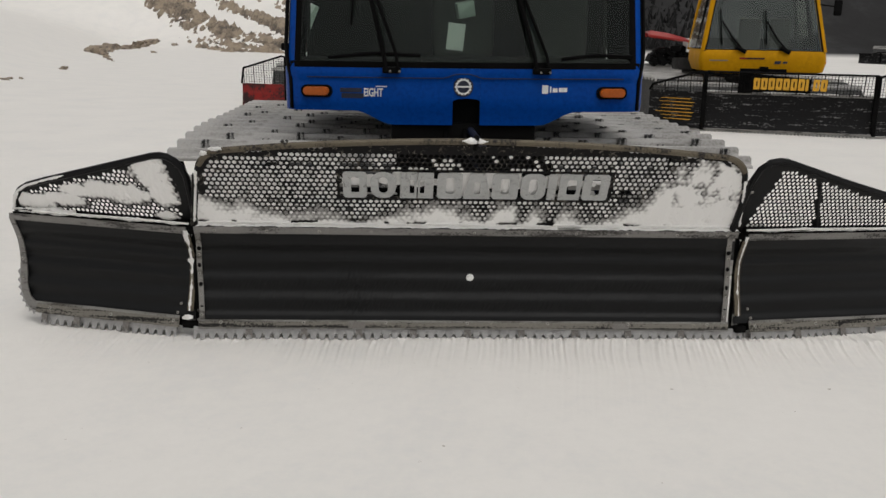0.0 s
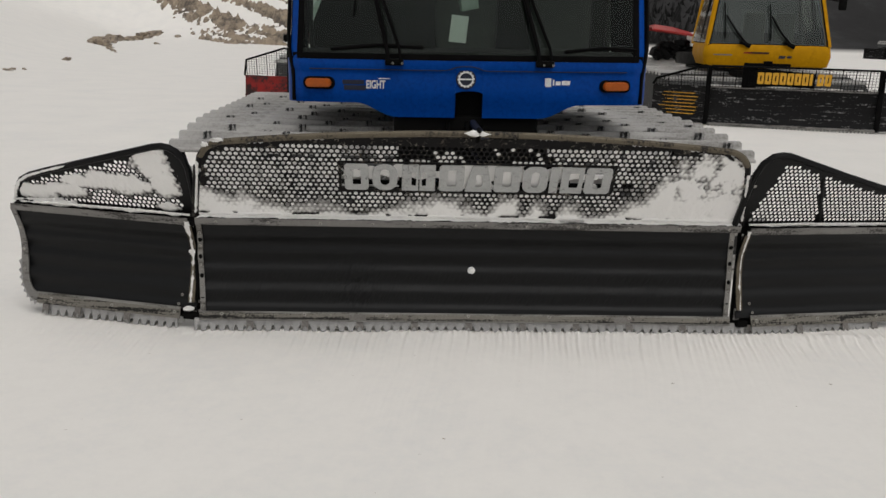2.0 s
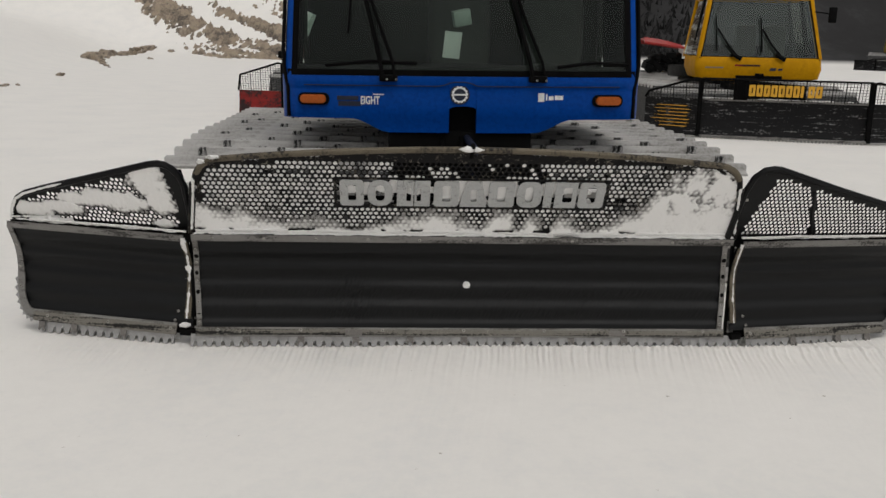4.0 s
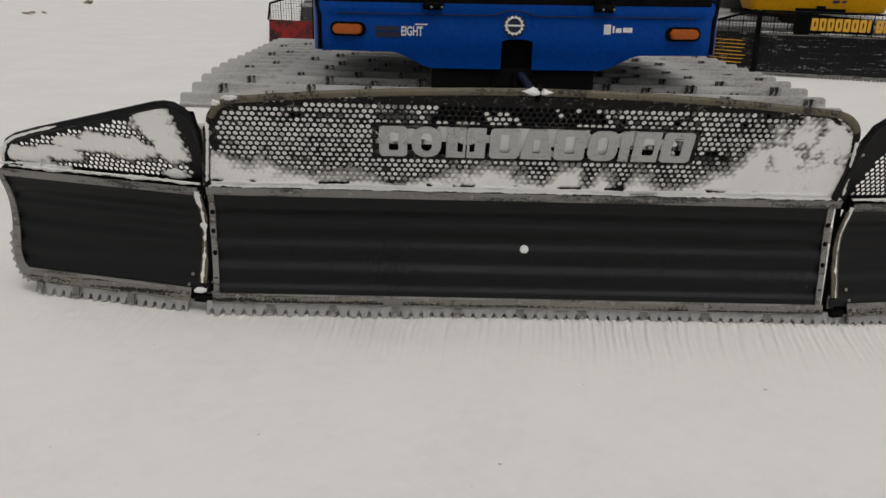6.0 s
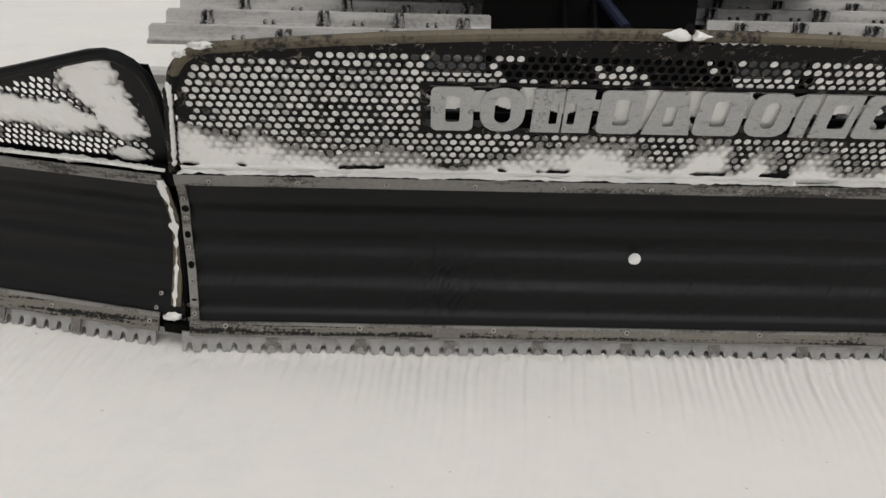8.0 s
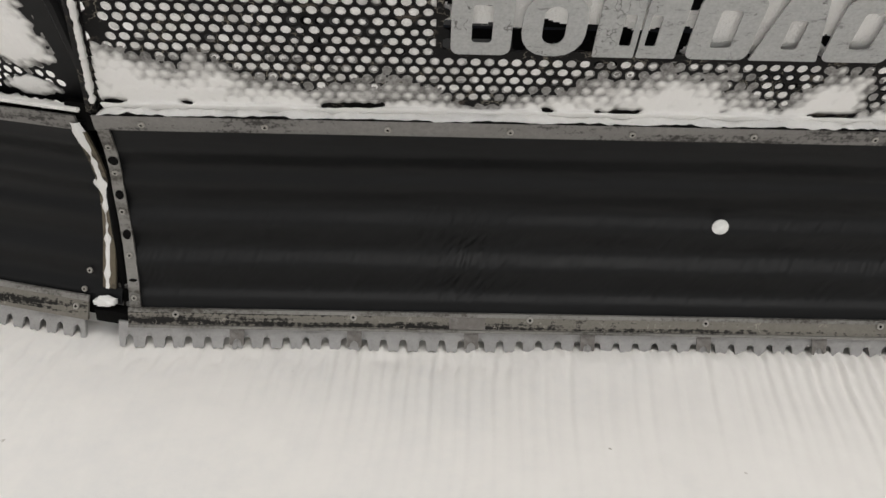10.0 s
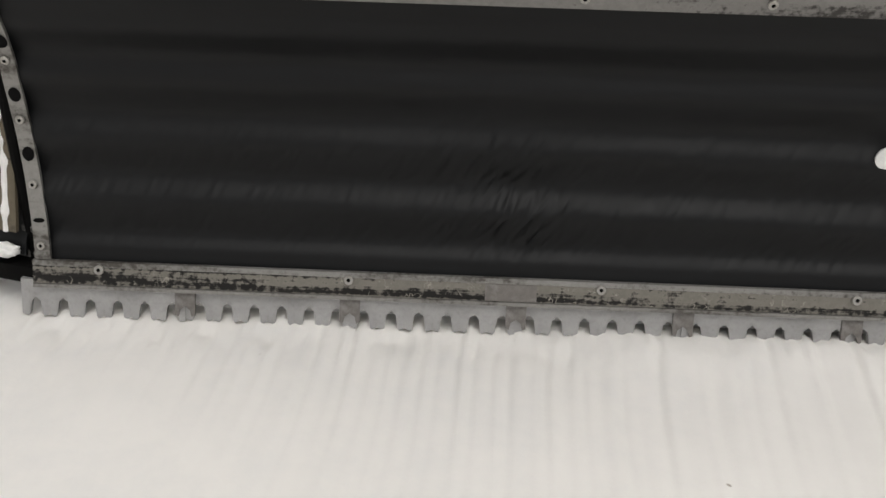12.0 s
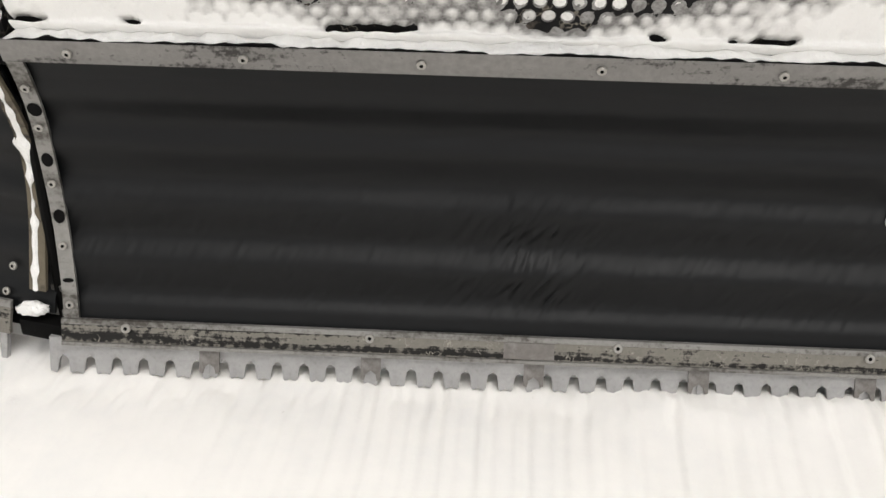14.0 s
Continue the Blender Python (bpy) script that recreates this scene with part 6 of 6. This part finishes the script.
    for x in (-0.05, 0.62):
        bm = bmesh.new()
        box(bm, x - 0.24, x + 0.24, 0.95, 1.15, 0.4, 1.2, 0.07, M2)
        part("seat", bm, SEAT, shell, "grey cab seat")
    # running gear
    for s in (-1, 1):
        bm = bmesh.new()
        prism(bm, [(1.1, 0.1), (1.35, 0.05), (5.2, 0.05), (5.5, 0.2), (5.55, 0.75), (5.2, 0.98), (2.0, 0.98), (1.2, 0.85), (0.95, 0.5)], 1.5, lambda a, b, d: m @ Vector((s * (0.6 + d), a, b)))
        track = part("track", bm, BELT, g, "dark track")
        for k in range(14):
            bm = bmesh.new()
            box(bm, s * 1.35 - 0.79, s * 1.35 + 0.79, 1.3 + 0.29 * k - 0.03, 1.3 + 0.29 * k + 0.03, 0.93 if k > 2 else 0.86, 1.04 if k > 2 else 0.95, 0.01, m)
            part("grouser_bar", bm, GROUSER, track)
    bm = bmesh.new()
    box(bm, -0.58, 0.58, 0.3, 5.4, 0.35, 1.1, 0.03, m)
    part("chassis", bm, FRAMEBLACK, g, "black chassis")
    bm = bmesh.new()
    box(bm, -0.8, 0.8, 3.7, 5.6, 1.11, 1.4, 0.05, m)
    part("rear_deck", bm, FRAMEBLACK, g, "black rear deck")
    return g


far_groomer(pose(7.40, 13.15, 0.03), YELLOW, GUARD, "yellow snow groomer with black dirty blade, parked on snow", -18.0, (0.16, 1.85, 1.15), -3.5, True)
far_groomer(pose(-1.45, 17.3, 0.03), RED, RED, "red snow groomer parked behind the blue one", 0.0, (0, 1.75, 1.3), 0.0, False, 1.6, 0.6, 1.27)
far_groomer(pose(27.6, 45.0, 0.79, 0, 0, -30), OLIVE, GUARD, "dark olive snow groomer parked far off on the snow", 0.0, (0, 1.75, 1.0), 0.0, False, 1.6, 0.62, 0.70)


def red_hulk():
    """The rear of a red machine standing behind the yellow one."""
    m = pose(8.0, 22.65, 0.03)
    g = thing("snow_tiller", m, "red hood over black machinery, standing on grey snow", "machine")
    bm = bmesh.new()
    rows = []
    for x, h in ((-1.1, 0.10), (-0.95, 0.16), (-0.4, 0.15), (0.0, 0.09), (0.15, 0.02)):
        rows.append([m @ Vector((x, y, 1.84 - 0.12 * x + h * math.cos(a))) for y, a in ((-0.4, 1.5), (-0.3, 0.6), (0, 0), (0.3, 0.6), (0.4, 1.5))])
    grid(bm, rows, (0, 0, -0.05))
    part("hood", bm, HOOD, g, "red tapered hood")
    bm = bmesh.new()
    box(bm, 0.1, 0.22, -0.3, 0.2, 1.5, 1.9, 0.02, m)
    part("marker_post", bm, WHITE, g, "white marker post")
    random.seed(5)
    bm = bmesh.new()
    for k in range(34):
        x, z = random.uniform(-0.95, 0.6), random.uniform(1.18, 1.62)
        w, h = random.uniform(0.05, 0.2), random.uniform(0.03, 0.09)
        box(bm, -w, w, -0.2, 0.2, -h, h, 0.02, m @ pose(x, random.uniform(-0.2, 0.2), z, 0, random.uniform(-50, 50), random.uniform(-20, 20)))
    tagged(part("machinery", bm, BLACK, g, "tangle of black machinery"), kind="stuff")
    bm = bmesh.new()
    box(bm, -1.3, 0.9, 0.0, 1.6, 0.0, 1.12, 0.1, m)
    part("frame", bm, GROUSER, g, "grey frame down to the snow")


red_hulk()


# ---- rocks on the snowy slope ----
def rock_mesh(seed):
    bm = bmesh.new()
    bmesh.ops.create_icosphere(bm, subdivisions=3, radius=1)
    for v in bm.verts:
        c = v.co.normalized()
        k = 1 + 0.45 * noise.noise(c * 1.5 + Vector((seed, 0, 0))) + 0.25 * noise.noise(c * 3.7 + Vector((0, seed, 0))) + 0.1 * noise.noise(c * 9)
        v.co = Vector((c.x * k * 1.5, c.y * k, c.z * k * 0.62))
    return mesh_of("boulder", bm, ROCK, True, 25)


rocks = [rock_mesh(i * 7.3) for i in range(6)]
random.seed(11)


def place_rock(x, y, r):
    z = land(x, y) + 0.045
    ob = new("boulder", rocks[random.randrange(6)])
    ob.matrix_basis = pose(x, y, z - 0.1 * r, random.uniform(-15, 15), random.uniform(10, 30), random.uniform(0, 360)) @ Matrix.Diagonal((r, r, r * random.uniform(0.7, 1.1), 1))
    tagged(ob, "brown boulder sunk in the snow of the slope", "rock", "rocks on the slope")


BANK = ((-21.6, 60.0, 0.30), (-22.1, 61.5, 0.34), (-23.3, 66.2, 0.38), (-24.5, 71.0, 0.36), (-25.3, 75.0, 0.42), (-26.1, 78.4, 0.36), (-26.6, 82.0, 0.40), (-27.1, 85.0, 0.34), (-27.3, 88.0, 0.36), (-27.4, 91.0, 0.40), (-26.9, 92.0, 0.38), (-26.4, 92.8, 0.42))
for x, y, r in BANK:
    for k in range(3):
        place_rock(x + 0.0158 * (y + 5.35) + random.uniform(-0.4, 0.4), y + random.uniform(-1.2, 0.6), r * random.uniform(0.7, 1.5))
for x, y, r in ((-20.4, 57.6, 0.24), (-20.9, 58.6, 0.28), (-19.6, 55.0, 0.20), (-18.6, 52.5, 0.17), (-17.8, 50.4, 0.10), (-24.2, 90.5, 0.3), (-21.5, 73, 0.2), (-13.46, 26.6, 0.13), (-13.6, 27.2, 0.10), (-13.4, 27.9, 0.08), (-15.1, 36.8, 0.16), (-15.3, 37.6, 0.11)):
    place_rock(x + (0.0158 * (y + 5.35) if y > 45 else 0), y, r)


def outcrop():
    """Rock ledges breaking through the snow of the slope, in bands that dip to the right."""
    xs, ys = np.arange(-46, -3, 0.17), np.arange(80, 122, 0.17)
    rows = []
    for y in ys:
        row = []
        for x in xs:
            a, b = (x - 0.72 * y) * 0.812, (0.72 * x + y) * 0.812
            band = 1.0 * noise.noise((a * 0.06, b * 0.62, 3)) + 0.6 * noise.noise((a * 0.24, b * 0.9, 5)) + 0.4 * noise.noise((x * 0.9, y * 0.7, 8)) + 0.45 * noise.noise((x * 2.0, y * 1.5, 4)) + 0.32 * noise.noise((x * 4.2, y * 3.0, 6))
            edge = smooth01(x + 24.2 + 0.7 * (y - 92), 0, 2.5) * smooth01(y - 0.2 * x, 84.5, 88)
            r = (band - 0.05) * 1.1 - 1.5 * (1 - edge)
            row.append((x, y, land(x, y) + max(-0.7, min(r, 0.55 + 0.3 * band)) + 0.04))
        rows.append(row)
    nx, ny = len(xs), len(ys)
    co = np.array(rows).reshape(-1, 3)
    idx = np.arange(nx * ny).reshape(ny, nx)
    q = np.stack([idx[:-1, :-1], idx[:-1, 1:], idx[1:, 1:], idx[1:, :-1]], -1).reshape(-1, 4)
    me = bpy.data.meshes.new("rock_ledges")
    me.from_pydata(co.tolist(), [], q.tolist())
    me.materials.append(ROCK)
    tagged(new("rock_ledges", me), "brown rock ledges breaking through the snow slope", "rock", "", "stuff")


outcrop()


# ---- bare dark forest on the far slope ----
def forest():
    rng = np.random.RandomState(4)
    verts, faces = [], []
    for _ in range(34000):
        y = 58 + 350 * rng.rand() ** 1.6
        x = 6 + (0.12 + 0.78 * rng.rand()) * y
        if noise.noise((x * 0.03, y * 0.04, 1)) < -0.15:
            continue
        z = land(x, y) - 0.1
        if z < 1.1:
            continue
        h, w = rng.uniform(0.4, 1.1), rng.uniform(0.08, 0.2)
        b = len(verts)
        a0 = rng.uniform(0, 6)
        lx, ly = rng.uniform(-0.3, 0.3), rng.uniform(-0.3, 0.3)
        for q in range(3):
            a = a0 + q * 2.094
            verts.append((x + w * math.cos(a), y + w * math.sin(a), z + 0.3 * h))
        verts.append((x + lx, y + ly, z + h))
        verts.append((x, y, z))
        faces += [(b + q, b + (q + 1) % 3, b + 3) for q in range(3)] + [(b + (q + 1) % 3, b + q, b + 4) for q in range(3)]
    me = bpy.data.meshes.new("forest")
    me.from_pydata(verts, [], faces)
    me.materials.append(BARK)
    tagged(new("forest", me), "dark leafless winter forest on the far slope", "forest", "", "stuff")


forest()
